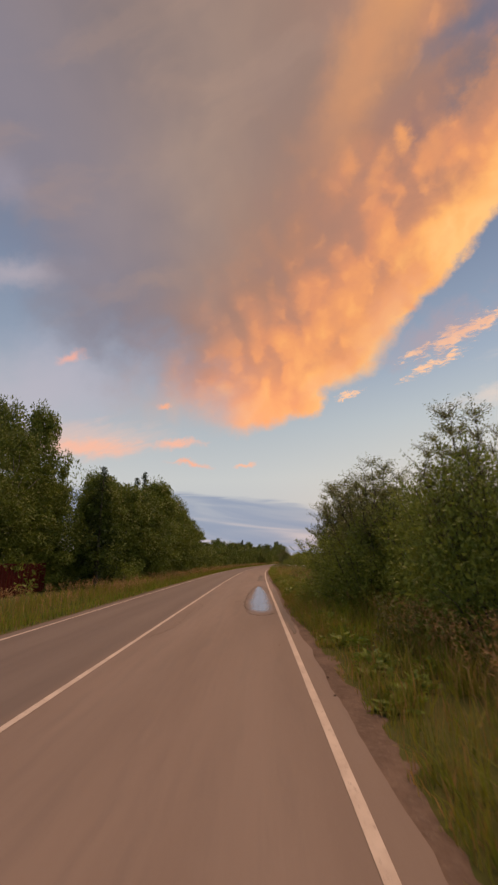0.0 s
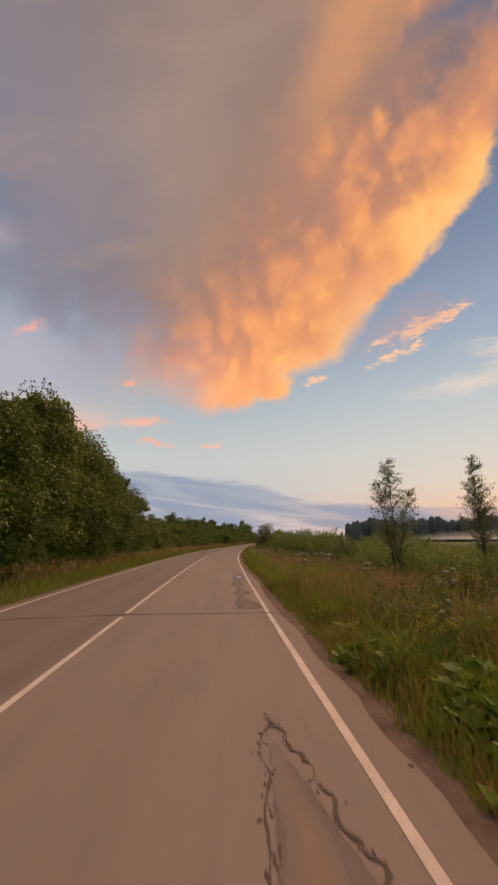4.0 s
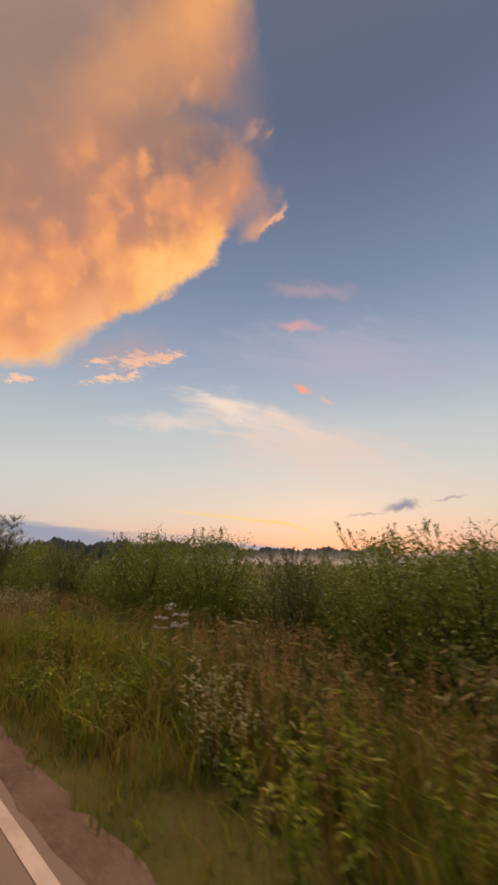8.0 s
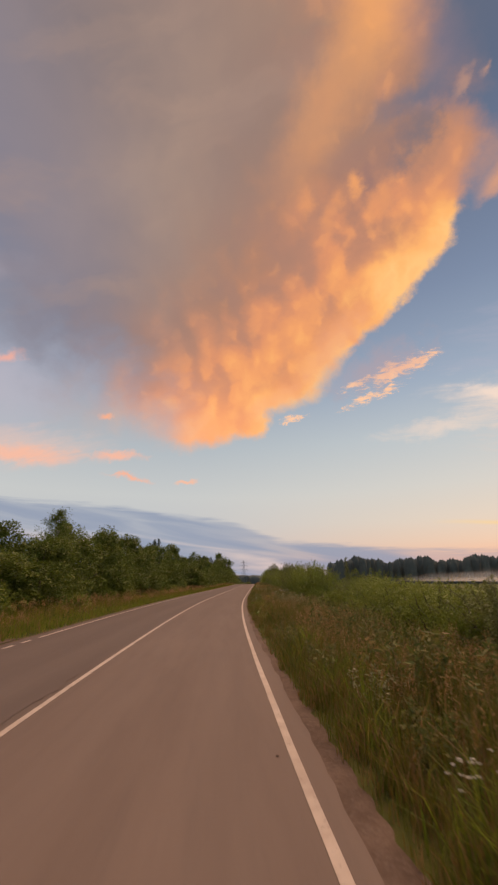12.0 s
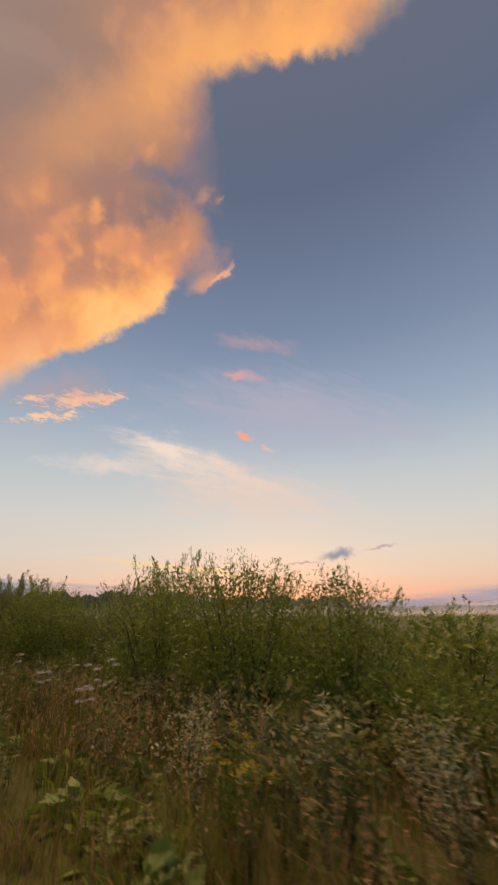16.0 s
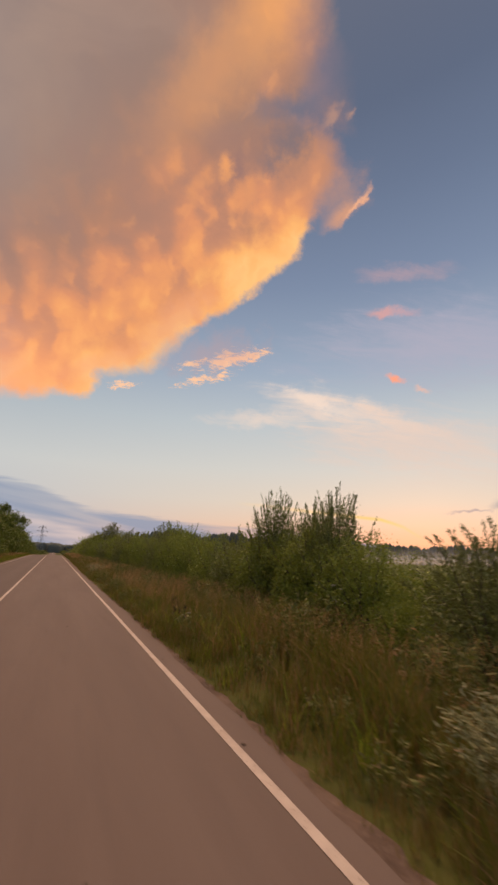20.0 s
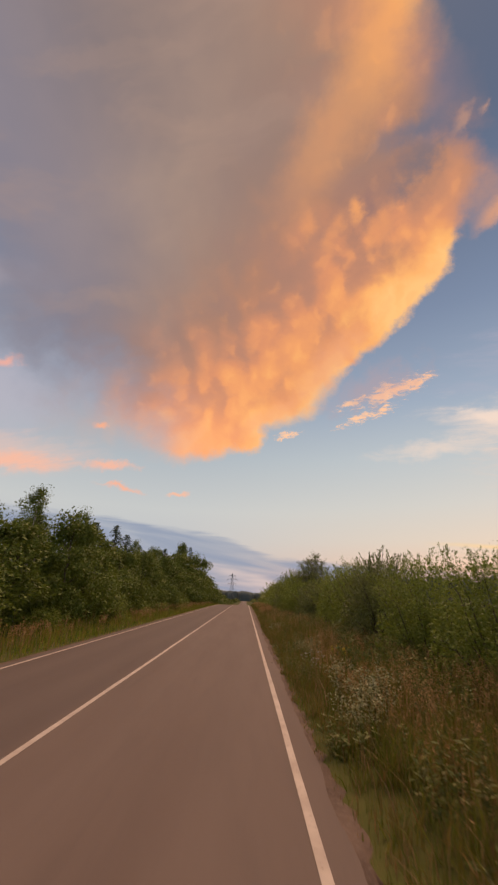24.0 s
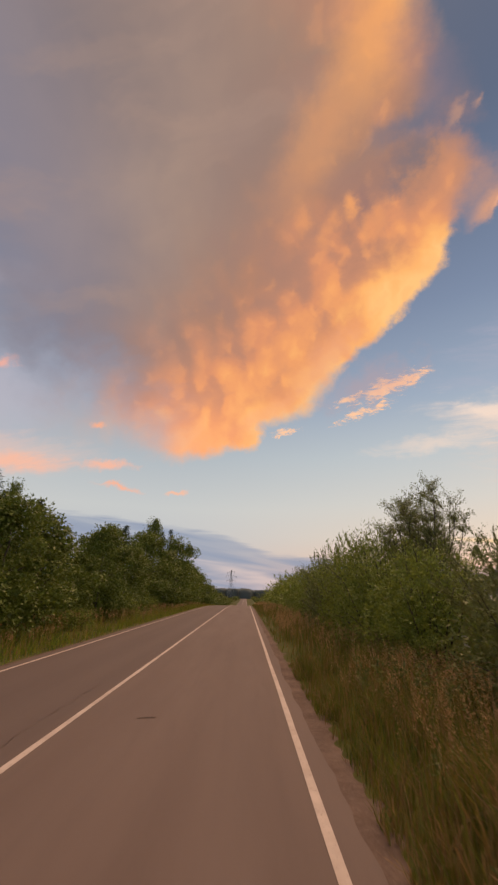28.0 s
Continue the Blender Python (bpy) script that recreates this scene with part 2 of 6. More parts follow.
    rim = [(.22, .80), (.25, .82), (.272, .86), (.2801, .90), (.2886, .955), (.2990, 1.016), (.3123, 1.046), (.3209, 1.059), (.3279, 1.094), (.3343, 1.054), (.342, 1.076), (.3517, 1.096),
           (.3650, 1.082), (.3755, 1.088), (.3816, 1.099), (.3887, 1.107), (.4001, 1.120), (.4115, 1.134), (.4194, 1.114), (.4260, 1.110), (.4350, 1.112), (.4400, 1.085),
           (.4432, 1.02), (.4460, 1.045), (.4524, 1.005), (.4600, .975), (.4650, .942), (.4727, .930), (.4862, 1.014), (.4980, 1.150), (.5080, 1.176), (.58, 1.5)]
    redge = mth(t, "MULTIPLY", ramp(t, wide, [((p - 0.22) / 0.36, r / 1.6) for p, r in rim]), 1.6)
    depth = mth(t, "SUBTRACT", redge, rad)
    softness = ramp(t, wide, [(0, .25), (.13, .22), (.17, .10), (.20, .05), (.225, .03), (.29, .018), (.34, .03), (.39, .035), (.42, .016), (.55, .016), (.59, .03), (.62, .10), (.67, .12), (.70, .045), (.76, .03), (1, .25)])
    lumps0 = cloudy(t, uvg, 3.2, 4, 0.55, 0.3).outputs[0]
    # the cloud thins out to the north-west
    west = mth(t, "ADD", mth(t, "MULTIPLY", mth(t, "ADD", u, 0.68), 0.922), mth(t, "MULTIPLY", mth(t, "SUBTRACT", v, 0.045), 0.388))
    west = mth(t, "ADD", west, mth(t, "ADD", mth(t, "MULTIPLY", mth(t, "SUBTRACT", lumps0, 0.5), 0.55), mth(t, "MULTIPLY", mth(t, "SUBTRACT", n1.outputs[0], 0.5), 0.22)))
    cover = mth(t, "MULTIPLY", smooth(t, mth(t, "DIVIDE", depth, softness), -0.6, 1.0), smooth(t, west, -0.17, 0.15))
    # the evening sun reaches only the side of the cloud that faces it
    faces = mth(t, "SUBTRACT", mth(t, "MULTIPLY", mth(t, "ADD", u, 0.60), 0.73), mth(t, "MULTIPLY", mth(t, "ADD", v, 0.21), 0.68))
    faces = mth(t, "ADD", faces, mth(t, "ADD", mth(t, "MULTIPLY", mth(t, "SUBTRACT", lumps0, 0.5), 0.20), mth(t, "MULTIPLY", mth(t, "SUBTRACT", n1.outputs[0], 0.5), 0.16)))
    lit = mth(t, "MULTIPLY", smooth(t, faces, -0.22, 0.17), ramp(t, wide, [(0, 1.0), (.54, 1.0), (.60, .78), (.65, .70), (.69, .95), (.82, 1.0), (.92, .45), (1, .05)]))
    stretch = t.nodes.new("ShaderNodeMapping")
    wire(t, stretch, 0, uvg)
    stretch.inputs["Rotation"].default_value = (0, 0, radians(15))
    stretch.inputs["Scale"].default_value = (1.15, 0.85, 1)
    def cells(scale, soft, wob):
        """Rounded hanging lumps: small at their heart, large in the folds between them."""
        bent = t.nodes.new("ShaderNodeVectorMath")
        bent.operation = "MULTIPLY_ADD"
        wire(t, bent, 0, cloudy(t, uvg, scale * 0.55, 3, 0.55).outputs[1])
        bent.inputs[1].default_value = (wob, wob, 0)
        wire(t, bent, 2, stretch.outputs[0])
        n = t.nodes.new("ShaderNodeTexVoronoi")
        n.voronoi_dimensions, n.feature = "2D", "SMOOTH_F1"
        wire(t, n, "Vector", bent.outputs[0])
        n.inputs["Scale"].default_value, n.inputs["Smoothness"].default_value = scale, soft
        return n.outputs["Distance"]

    big, small = cells(11.0, 0.75, 0.14), cells(18.0, 0.75, 0.09)
    lumps = mth(t, "ADD", mth(t, "MULTIPLY", big, 0.65), mth(t, "MULTIPLY", small, 0.35))
    broad = cloudy(t, uvg, 3.6, 3, 0.5, 0.2).outputs[0]
    haze = cloudy(t, uvg, 9.0, 4, 0.55, 0.2).outputs[0]
    inside = mth(t, "ADD", depth, mth(t, "ADD", mth(t, "MULTIPLY", mth(t, "SUBTRACT", lumps, 0.36), 0.17), mth(t, "MULTIPLY", mth(t, "SUBTRACT", broad, 0.5), 0.30)))
    inside = mth(t, "ADD", inside, mth(t, "MULTIPLY", mth(t, "SUBTRACT", haze, 0.5), 0.16))
    # its upper right side is turned away again
    inside = mth(t, "ADD", inside, ramp(t, wide, [(.53, 0.0), (.58, .17), (.66, .18), (.70, .03), (.80, -.04)]))
    fire = ramp(t, inside, [(0.0, lin(255, 200, 134)), (0.045, lin(252, 186, 119)), (0.10, lin(238, 165, 113)), (0.17, lin(220, 151, 114)), (0.24, lin(200, 142, 115)),
                            (0.33, lin(177, 133, 114)), (0.45, lin(155, 127, 118)), (0.62, lin(143, 124, 123)), (1.0, lin(134, 121, 126))])
    grey = ramp(t, cloudy(t, uvg, 2.6, 4, 0.5).outputs[0], [(0.3, lin(130, 120, 123)), (0.5, lin(147, 132, 130)), (0.7, lin(168, 147, 137))])
    grey = blend(t, mth(t, "MULTIPLY", smooth(t, u, -0.40, 0.05), 0.55), grey, lin(170, 136, 114))
    grey = blend(t, mth(t, "MULTIPLY", smooth(t, u, -0.30, -0.72), 0.8), grey, lin(128, 131, 152))
    # faint rays of lighter haze falling from the plume
    fan = t.nodes.new("ShaderNodeMapping")
    wire(t, fan, 0, uvg)
    fan.inputs["Rotation"].default_value = (0, 0, radians(-62))
    fan.inputs["Scale"].default_value = (2.0, 7.0, 1)
    rays = cloudy(t, fan.outputs[0], 1.0, 4, 0.55, 0.3).outputs[0]
    grey = blend(t, mth(t, "MULTIPLY", smooth(t, rays, 0.48, 0.72), 0.45), grey, lin(176, 150, 138))
    body = blend(t, lit, grey, fire)
    # shaded folds between the lit lumps
    shade = mth(t, "MULTIPLY", lit, mth(t, "MULTIPLY", smooth(t, depth, 0.05, 0.15), smooth(t, depth, 0.55, 0.30)))
    fold = mth(t, "MULTIPLY", smooth(t, mth(t, "ADD", lumps, mth(t, "MULTIPLY", mth(t, "SUBTRACT", haze, 0.5), 0.55)), 0.34, 0.56), shade)
    body = blend(t, mth(t, "MULTIPLY", fold, 0.48), body, lin(166, 130, 120))
    # the side high to the right is browner and more broken
    broken = mth(t, "MULTIPLY", smooth(t, haze, 0.40, 0.62), mth(t, "MULTIPLY", smooth(t, u, -0.12, 0.10), smooth(t, depth, 0.05, 0.13)))
    body = blend(t, mth(t, "MULTIPLY", broken, 0.55), body, lin(170, 128, 112))
    # small bright puffs
    puff = mth(t, "MULTIPLY", smooth(t, mth(t, "ADD", small, mth(t, "MULTIPLY", mth(t, "SUBTRACT", broad, 0.5), 0.5)), 0.30, 0.08), mth(t, "MULTIPLY", lit, smooth(t, depth, 0.42, 0.12)))
    body = blend(t, mth(t, "MULTIPLY", puff, 0.24), body, lin(253, 178, 118))
    # a bright plume high up, and a browner hollow below it
    body = patch(body, 0.11, 0.47, 52, 0.27, 0.085, lin(242, 172, 112), 0.75, 0.8, 1.0, broad)
    body = patch(body, 0.30, 0.62, 38, 0.16, 0.075, lin(252, 182, 112), 0.85, 0.7, 1.0, broad)
    body = patch(body, -0.03, 0.31, 50, 0.16, 0.075, lin(212, 154, 116), 0.55, 0.9, 1.0, broad)
    body = patch(body, 0.09, 0.225, 30, 0.15, 0.07, lin(156, 124, 118), 0.7, 1.4, 1.0)
    body = patch(body, 0.17, 0.30, 62, 0.13, 0.05, lin(124, 116, 126), 0.8, 1.9, 1.0)
    # the torn fringe beside the plume hangs in shade
    body = patch(body, 0.215, 0.375, 62, 0.13, 0.050, lin(152, 130, 140), 0.9, 1.2, 0.8, haze)
    # a shaded gap under the plume
    body = patch(body, 0.155, 0.315, 12, 0.10, 0.030, lin(112, 116, 136), 0.8, 1.4, 1.0, haze)
    # paler, rosier puffs along the lower right side
    body = patch(body, -0.05, -0.13, 42, 0.15, 0.05, lin(234, 170, 134), 0.65, 1.3, 1.0)
    body = patch(body, -0.20, -0.23, 20, 0.13, 0.035, lin(240, 172, 132), 0.55, 1.3, 1.0)
    # pink at the low tip
    tip = mth(t, "MULTIPLY", smooth(t, v, -0.05, -0.32), smooth(t, u, -0.1, -0.45))
    body = blend(t, mth(t, "MULTIPLY", tip, 0.6), body, lin(255, 168, 128))
    sky = blend(t, cover, sky, body)
    sky = patch(sky, 0.275, 0.175, 40, 0.075, 0.050, lin(176, 142, 136), 0.75, 1.1, 1.0)
    sky = patch(sky, 0.290, 0.145, 50, 0.055, 0.020, lin(214, 160, 132), 0.85, 0.9, 0.9)
    sky = patch(sky, 0.318, 0.172, 58, 0.050, 0.008, lin(250, 186, 146), 0.85, 1.5, 1.0)
    for args in ((0.228, 0.305, 60, 0.030, 0.014), (0.262, 0.315, 60, 0.014, 0.007)):
        sky = patch(sky, *args, lin(186, 148, 134), 0.65, 1.5, 1.0)
    # torn shreds below the rim
    for args in ((0.025, -0.251, 15, 0.068, 0.009), (0.0, -0.217, 12, 0.040, 0.008), (0.085, -0.196, 20, 0.075, 0.020), (0.135, -0.178, 17, 0.05, 0.010), (0.068, -0.230, 10, 0.014, 0.006), (-0.160, -0.276, 4, 0.032, 0.007)):
        sky = patch(sky, *args, lin(255, 206, 168), 0.95, 5.2, 1.0, shreds)
    sky = patch(sky, 0.045, -0.185, 20, 0.14, 0.055, lin(182, 160, 168), 0.5, 1.6, 1.0)
    sky = patch(sky, 0.10, -0.19, 18, 0.07, 0.02, lin(236, 180, 158), 0.45, 2.0, 1.0, shreds)
    for args in ((0.0, 0.175), (-0.03, 0.150), (0.065, 0.150), (0.09, 0.172), (-0.07, 0.185)):
        sky = patch(sky, *args, 75, 0.030, 0.020, lin(238, 164, 112), 0.5, 0.9, 1.0)
    # a round knob with its dark hollow
    sky = patch(sky, 0.058, 0.198, 80, 0.030, 0.020, lin(148, 118, 118), 0.55, 0.5, 0.9)
    sky = patch(sky, 0.036, 0.192, 80, 0.026, 0.019, lin(244, 170, 112), 0.75, 0.5, 1.0)
    bg = t.nodes.new("ShaderNodeBackground")
    wire(t, bg, 0, sky)
    bg.inputs[1].default_value = 1.0
    out = t.nodes.new("ShaderNodeOutputWorld")
    t.links.new(bg.outputs[0], out.inputs[0])


build_sky()

# the broad glow of the lit cloud on the land
glow_lamp = bpy.data.lights.new("sun", "SUN")
glow_lamp.energy, glow_lamp.angle, glow_lamp.color = 3.0, radians(50), (1.0, 0.675, 0.45)
sun = new("sun", glow_lamp)
sun.matrix_world = look((0, 0, 60), tuple(-c for c in heading(40, 58)[:2]) + (60 - heading(40, 58)[2],))
scene.view_settings.exposure = 0.0


# ---------------------------------------------------------------- materials
def material(name, build):
    m = bpy.data.materials.new(name)
    m.use_nodes = True
    t = m.node_tree
    t.nodes.clear()
    shader = build(t)
    out = t.nodes.new("ShaderNodeOutputMaterial")
    t.links.new(shader, out.inputs[0])
    return m


def principled(t, colour, rough=0.8, normal=None, metal=0.0, spec=0.3):
    n = t.nodes.new("ShaderNodeBsdfPrincipled")
    wire(t, n, "Base Color", (*colour, 1) if isinstance(colour, tuple) else colour)
    wire(t, n, "Roughness", rough)
    n.inputs["Metallic"].default_value = metal
    n.inputs["Specular IOR Level"].default_value = spec
    if normal is not None:
        t.links.new(normal, n.inputs["Normal"])
    return n.outputs[0]


def bumped(t, height, strength, dist):
    n = t.nodes.new("ShaderNodeBump")
    wire(t, n, "Height", height)
    n.inputs["Strength"].default_value, n.inputs["Distance"].default_value = strength, dist
    return n.outputs[0]


def place(t):
    return t.nodes.new("ShaderNodeNewGeometry").outputs["Position"]


def asphalt(t, light=0.83, tint=(0.0, 0.0, 0.0)):
    p = place(t)
    grit = cloudy(t, p, 90, 3, 0.7).outputs[0]
    lane, run = t.nodes.new("ShaderNodeAttribute"), t.nodes.new("ShaderNodeAttribute")
    lane.attribute_name, run.attribute_name = "across", "along"
    flow = t.nodes.new("ShaderNodeCombineXYZ")
    wire(t, flow, 0, lane.outputs["Fac"]), wire(t, flow, 1, mth(t, "MULTIPLY", run.outputs["Fac"], 0.10))
    blot = cloudy(t, flow.outputs[0], 1.3, 5, 0.6).outputs[0]
    wear = cloudy(t, flow.outputs[0], 5.0, 4, 0.6).outputs[0]
    base = ramp(t, blot, [(0.3, (0.192 * light, 0.144 * light, 0.124 * light)), (0.7, (0.250 * light, 0.190 * light, 0.163 * light))])
    base = blend(t, mth(t, "MULTIPLY", smooth(t, wear, 0.45, 0.75), 0.35), base, (0.158 * light, 0.126 * light, 0.115 * light))
    base = blend(t, mth(t, "MULTIPLY", smooth(t, grit, 0.5, 0.8), 0.3), base, (0.30 * light, 0.25 * light, 0.23 * light))
    # the far lane is greyer, and wheels have polished paler tracks into both
    d = mth(t, "ADD", lane.outputs["Fac"], mth(t, "MULTIPLY", mth(t, "SUBTRACT", wear, 0.5), 0.25))
    base = blend(t, mth(t, "MULTIPLY", smooth(t, d, -3.10, -3.45), 0.55), base, (0.105 * light, 0.088 * light, 0.086 * light))
    for mid in (-0.75, -2.3, -4.1, -5.6):
        track = smooth(t, mth(t, "ABSOLUTE", mth(t, "SUBTRACT", d, mid)), 0.55, 0.05)
        base = blend(t, mth(t, "MULTIPLY", track, 0.16), base, (0.27 * light, 0.215 * light, 0.19 * light))
    # the newer surface after the bend is darker
    north = t.nodes.new("ShaderNodeSeparateXYZ")
    t.links.new(p, north.inputs[0])
    base = blend(t, mth(t, "MULTIPLY", smooth(t, north.outputs[1], 45.0, 110.0), 0.48), base, (0.073, 0.048, 0.044))
    return principled(t, base, 0.82, bumped(t, grit, 0.25, 0.006), 0, 0.25)


def paint(t):
    p = place(t)
    chips = cloudy(t, p, 26, 5, 0.7).outputs[0]
    dirt = cloudy(t, p, 2.2, 4, 0.6).outputs[0]
    base = ramp(t, dirt, [(0.3, (0.37, 0.30, 0.26)), (0.65, (0.50, 0.42, 0.37))])
    base = blend(t, mth(t, "MULTIPLY", smooth(t, chips, 0.56, 0.70), 0.75), base, (0.20, 0.165, 0.145))
    return principled(t, base, 0.7, bumped(t, chips, 0.2, 0.003))


def grains(t, a, b, c, scale, rough=0.95):
    p = place(t)
    n1, n2 = cloudy(t, p, scale, 5, 0.65).outputs[0], cloudy(t, p, scale * 14, 4, 0.7).outputs[0]
    base = ramp(t, n1, [(0.3, a), (0.7, b)])
    base = blend(t, mth(t, "MULTIPLY", smooth(t, n2, 0.45, 0.75), 0.6), base, c)
    return principled(t, base, rough, bumped(t, n2, 0.6, 0.03), 0, 0.1)


def leafy(stops, shine=0.55, through=0.3, patchy=0.0):
    """Leaves or blades: each with its own shade, letting some light through."""
    def build(t):
        g = t.nodes.new("ShaderNodeNewGeometry")
        o = t.nodes.new("ShaderNodeObjectInfo")
        k = mth(t, "ADD", mth(t, "MULTIPLY", g.outputs["Random Per Island"], 0.75), mth(t, "MULTIPLY", o.outputs["Random"], 0.25))
        if patchy:
            k = mth(t, "ADD", k, mth(t, "MULTIPLY", mth(t, "SUBTRACT", cloudy(t, g.outputs["Position"], 0.9, 5, 0.7).outputs[0], 0.5), patchy))
        c = ramp(t, k, stops)
        body = principled(t, c, shine, None, 0, 0.25)
        tr = t.nodes.new("ShaderNodeBsdfTranslucent")
        t.links.new(c, tr.inputs[0])
        mx = t.nodes.new("ShaderNodeMixShader")
        mx.inputs[0].default_value = through
        t.links.new(body, mx.inputs[1]), t.links.new(tr.outputs[0], mx.inputs[2])
        return mx.outputs[0]
    return build


def bark(a, b, scale):
    def build(t):
        co = t.nodes.new("ShaderNodeTexCoord").outputs["Object"]
        mp = t.nodes.new("ShaderNodeMapping")
        wire(t, mp, 0, co)
        mp.inputs["Scale"].default_value = (1, 1, 0.25)
        n = cloudy(t, mp.outputs[0], scale, 5, 0.7).outputs[0]
        return principled(t, ramp(t, n, [(0.35, a), (0.62, b)]), 0.9, bumped(t, n, 0.7, 0.03))
    return build


M_ASPHALT = material("asphalt", asphalt)


def drying(t, rim=0.32, heart=0.48):
    """Damp asphalt drying from its middle: darkest in a ring inside its edge."""
    p = place(t)
    a = t.nodes.new("ShaderNodeAttribute")
    a.attribute_name = "wet"
    n = cloudy(t, p, 7.0, 5, 0.65).outputs[0]
    wet = mth(t, "ADD", a.outputs["Fac"], mth(t, "MULTIPLY", mth(t, "SUBTRACT", n, 0.5), 0.30))
    light = ramp(t, wet, [(0.0, 0.83), (0.14, 0.70), (0.32, rim), (0.5, rim + 0.07), (0.8, heart), (1.0, heart + 0.04)])
    tone = ramp(t, cloudy(t, p, 0.55, 5, 0.6).outputs[0], [(0.3, (0.180, 0.137, 0.120)), (0.7, (0.232, 0.178, 0.155))])
    base = blend(t, 1.0, tone, light, "MULTIPLY")
    damp = principled(t, base, 0.7, bumped(t, cloudy(t, p, 90, 3, 0.7).outputs[0], 0.2, 0.006), 0, 0.3)
    mx = t.nodes.new("ShaderNodeMixShader")
    wire(t, mx, 0, smooth(t, wet, 0.04, 0.26))
    t.links.new(t.nodes.new("ShaderNodeBsdfTransparent").outputs[0], mx.inputs[1]), t.links.new(damp, mx.inputs[2])
    return mx.outputs[0]


M_PATCH = material("drying damp asphalt", drying)
M_DAMP = material("damp asphalt", lambda t: drying(t, 0.54, 0.50))
M_SMUDGE = material("faint damp asphalt", lambda t: drying(t, 0.58, 0.56))
M_CRACK = material("crack fill", lambda t: grains(t, (0.105, 0.082, 0.071), (0.14, 0.110, 0.095), (0.08, 0.062, 0.053), 9))
M_PAINT = material("road paint", paint)
M_GRIT = material("sandy shoulder", lambda t: grains(t, (0.078, 0.054, 0.044), (0.165, 0.117, 0.095), (0.19, 0.145, 0.12), 1.6))
M_SOIL = material("verge soil", lambda t: grains(t, (0.045, 0.055, 0.015), (0.087, 0.091, 0.025), (0.091, 0.064, 0.029), 0.9))
M_FIELD = material("meadow", lambda t: grains(t, (0.055, 0.075, 0.02), (0.11, 0.125, 0.04), (0.15, 0.12, 0.06), 0.05))
M_GRASS = material("grass blades", leafy([(0.0, (0.055, 0.080, 0.012)), (0.25, (0.135, 0.172, 0.022)), (0.50, (0.235, 0.250, 0.032)), (0.68, (0.270, 0.225, 0.040)), (0.84, (0.31, 0.190, 0.068)), (1.0, (0.44, 0.28, 0.130))], 0.6, 0.36, 1.05))
# browner grass, its blade colours also darkened to stand for the hedge's shade
M_SHADEGRASS = material("hedge-shaded grass blades", leafy([(0.0, (0.036, 0.052, 0.010)), (0.28, (0.092, 0.120, 0.017)), (0.54, (0.156, 0.174, 0.026)), (0.70, (0.205, 0.164, 0.036)), (0.84, (0.245, 0.148, 0.058)), (1.0, (0.34, 0.22, 0.110))], 0.6, 0.36, 1.05))
M_LUSH = material("fresh grass blades", leafy([(0.0, (0.07, 0.12, 0.014)), (0.4, (0.17, 0.235, 0.025)), (0.8, (0.30, 0.34, 0.045)), (1.0, (0.42, 0.38, 0.10))], 0.55, 0.42, 0.6))
M_SEED = material("reddish seed heads", leafy([(0.0, (0.25, 0.14, 0.058)), (0.5, (0.39, 0.235, 0.105)), (1.0, (0.50, 0.34, 0.165))], 0.8, 0.3))
M_WEED = material("broad weed leaves", leafy([(0.0, (0.080, 0.130, 0.019)), (0.6, (0.150, 0.220, 0.032)), (1.0, (0.235, 0.300, 0.045))], 0.5, 0.3))
M_SILVER = material("silvery leaves", leafy([(0.0, (0.20, 0.22, 0.11)), (0.6, (0.37, 0.37, 0.20)), (1.0, (0.56, 0.53, 0.34))], 0.7, 0.35))
M_HERB = material("herb leaves", leafy([(0.0, (0.075, 0.098, 0.027)), (0.5, (0.155, 0.185, 0.050)), (0.85, (0.25, 0.225, 0.085)), (1.0, (0.38, 0.235, 0.14))], 0.6, 0.35))
M_UMBEL = material("white umbels", leafy([(0.0, (0.50, 0.46, 0.40)), (1.0, (0.75, 0.72, 0.66))], 0.8, 0.2))
M_YELLOW = material("yellow petals", leafy([(0.0, (0.5, 0.36, 0.03)), (1.0, (0.7, 0.55, 0.06))], 0.7, 0.2))
M_STALK = material("green stalks", leafy([(0.0, (0.07, 0.08, 0.025)), (1.0, (0.14, 0.13, 0.05))], 0.7, 0.1))
M_WILLOW = material("willow leaves", leafy([(0.0, (0.105, 0.145, 0.026)), (0.5, (0.205, 0.250, 0.044)), (0.85, (0.290, 0.332, 0.062)), (1.0, (0.36, 0.39, 0.095))], 0.5, 0.3))
M_GREYWILLOW = material("grey willow leaves", leafy([(0.0, (0.110, 0.127, 0.040)), (0.5, (0.182, 0.202, 0.064)), (1.0, (0.265, 0.285, 0.105))], 0.5, 0.25))
M_ALDER = material("alder leaves", leafy([(0.0, (0.070, 0.100, 0.017)), (0.55, (0.125, 0.165, 0.027)), (1.0, (0.190, 0.230, 0.040))], 0.5, 0.28))
M_SPRUCE = material("spruce needles", leafy([(0.0, (0.029, 0.045, 0.018)), (0.6, (0.048, 0.072, 0.026)), (1.0, (0.080, 0.104, 0.038))], 0.7, 0.1))
M_BARK = material("grey-brown bark", bark((0.05, 0.04, 0.03), (0.13, 0.105, 0.085), 14))
M_BIRCH = material("pale birch bark", bark((0.10, 0.085, 0.075), (0.50, 0.46, 0.42), 9))
M_FENCE = material("red painted metal", lambda t: grains(t, (0.085, 0.014, 0.012), (0.11, 0.019, 0.016), (0.06, 0.013, 0.011), 2.0, 0.55))
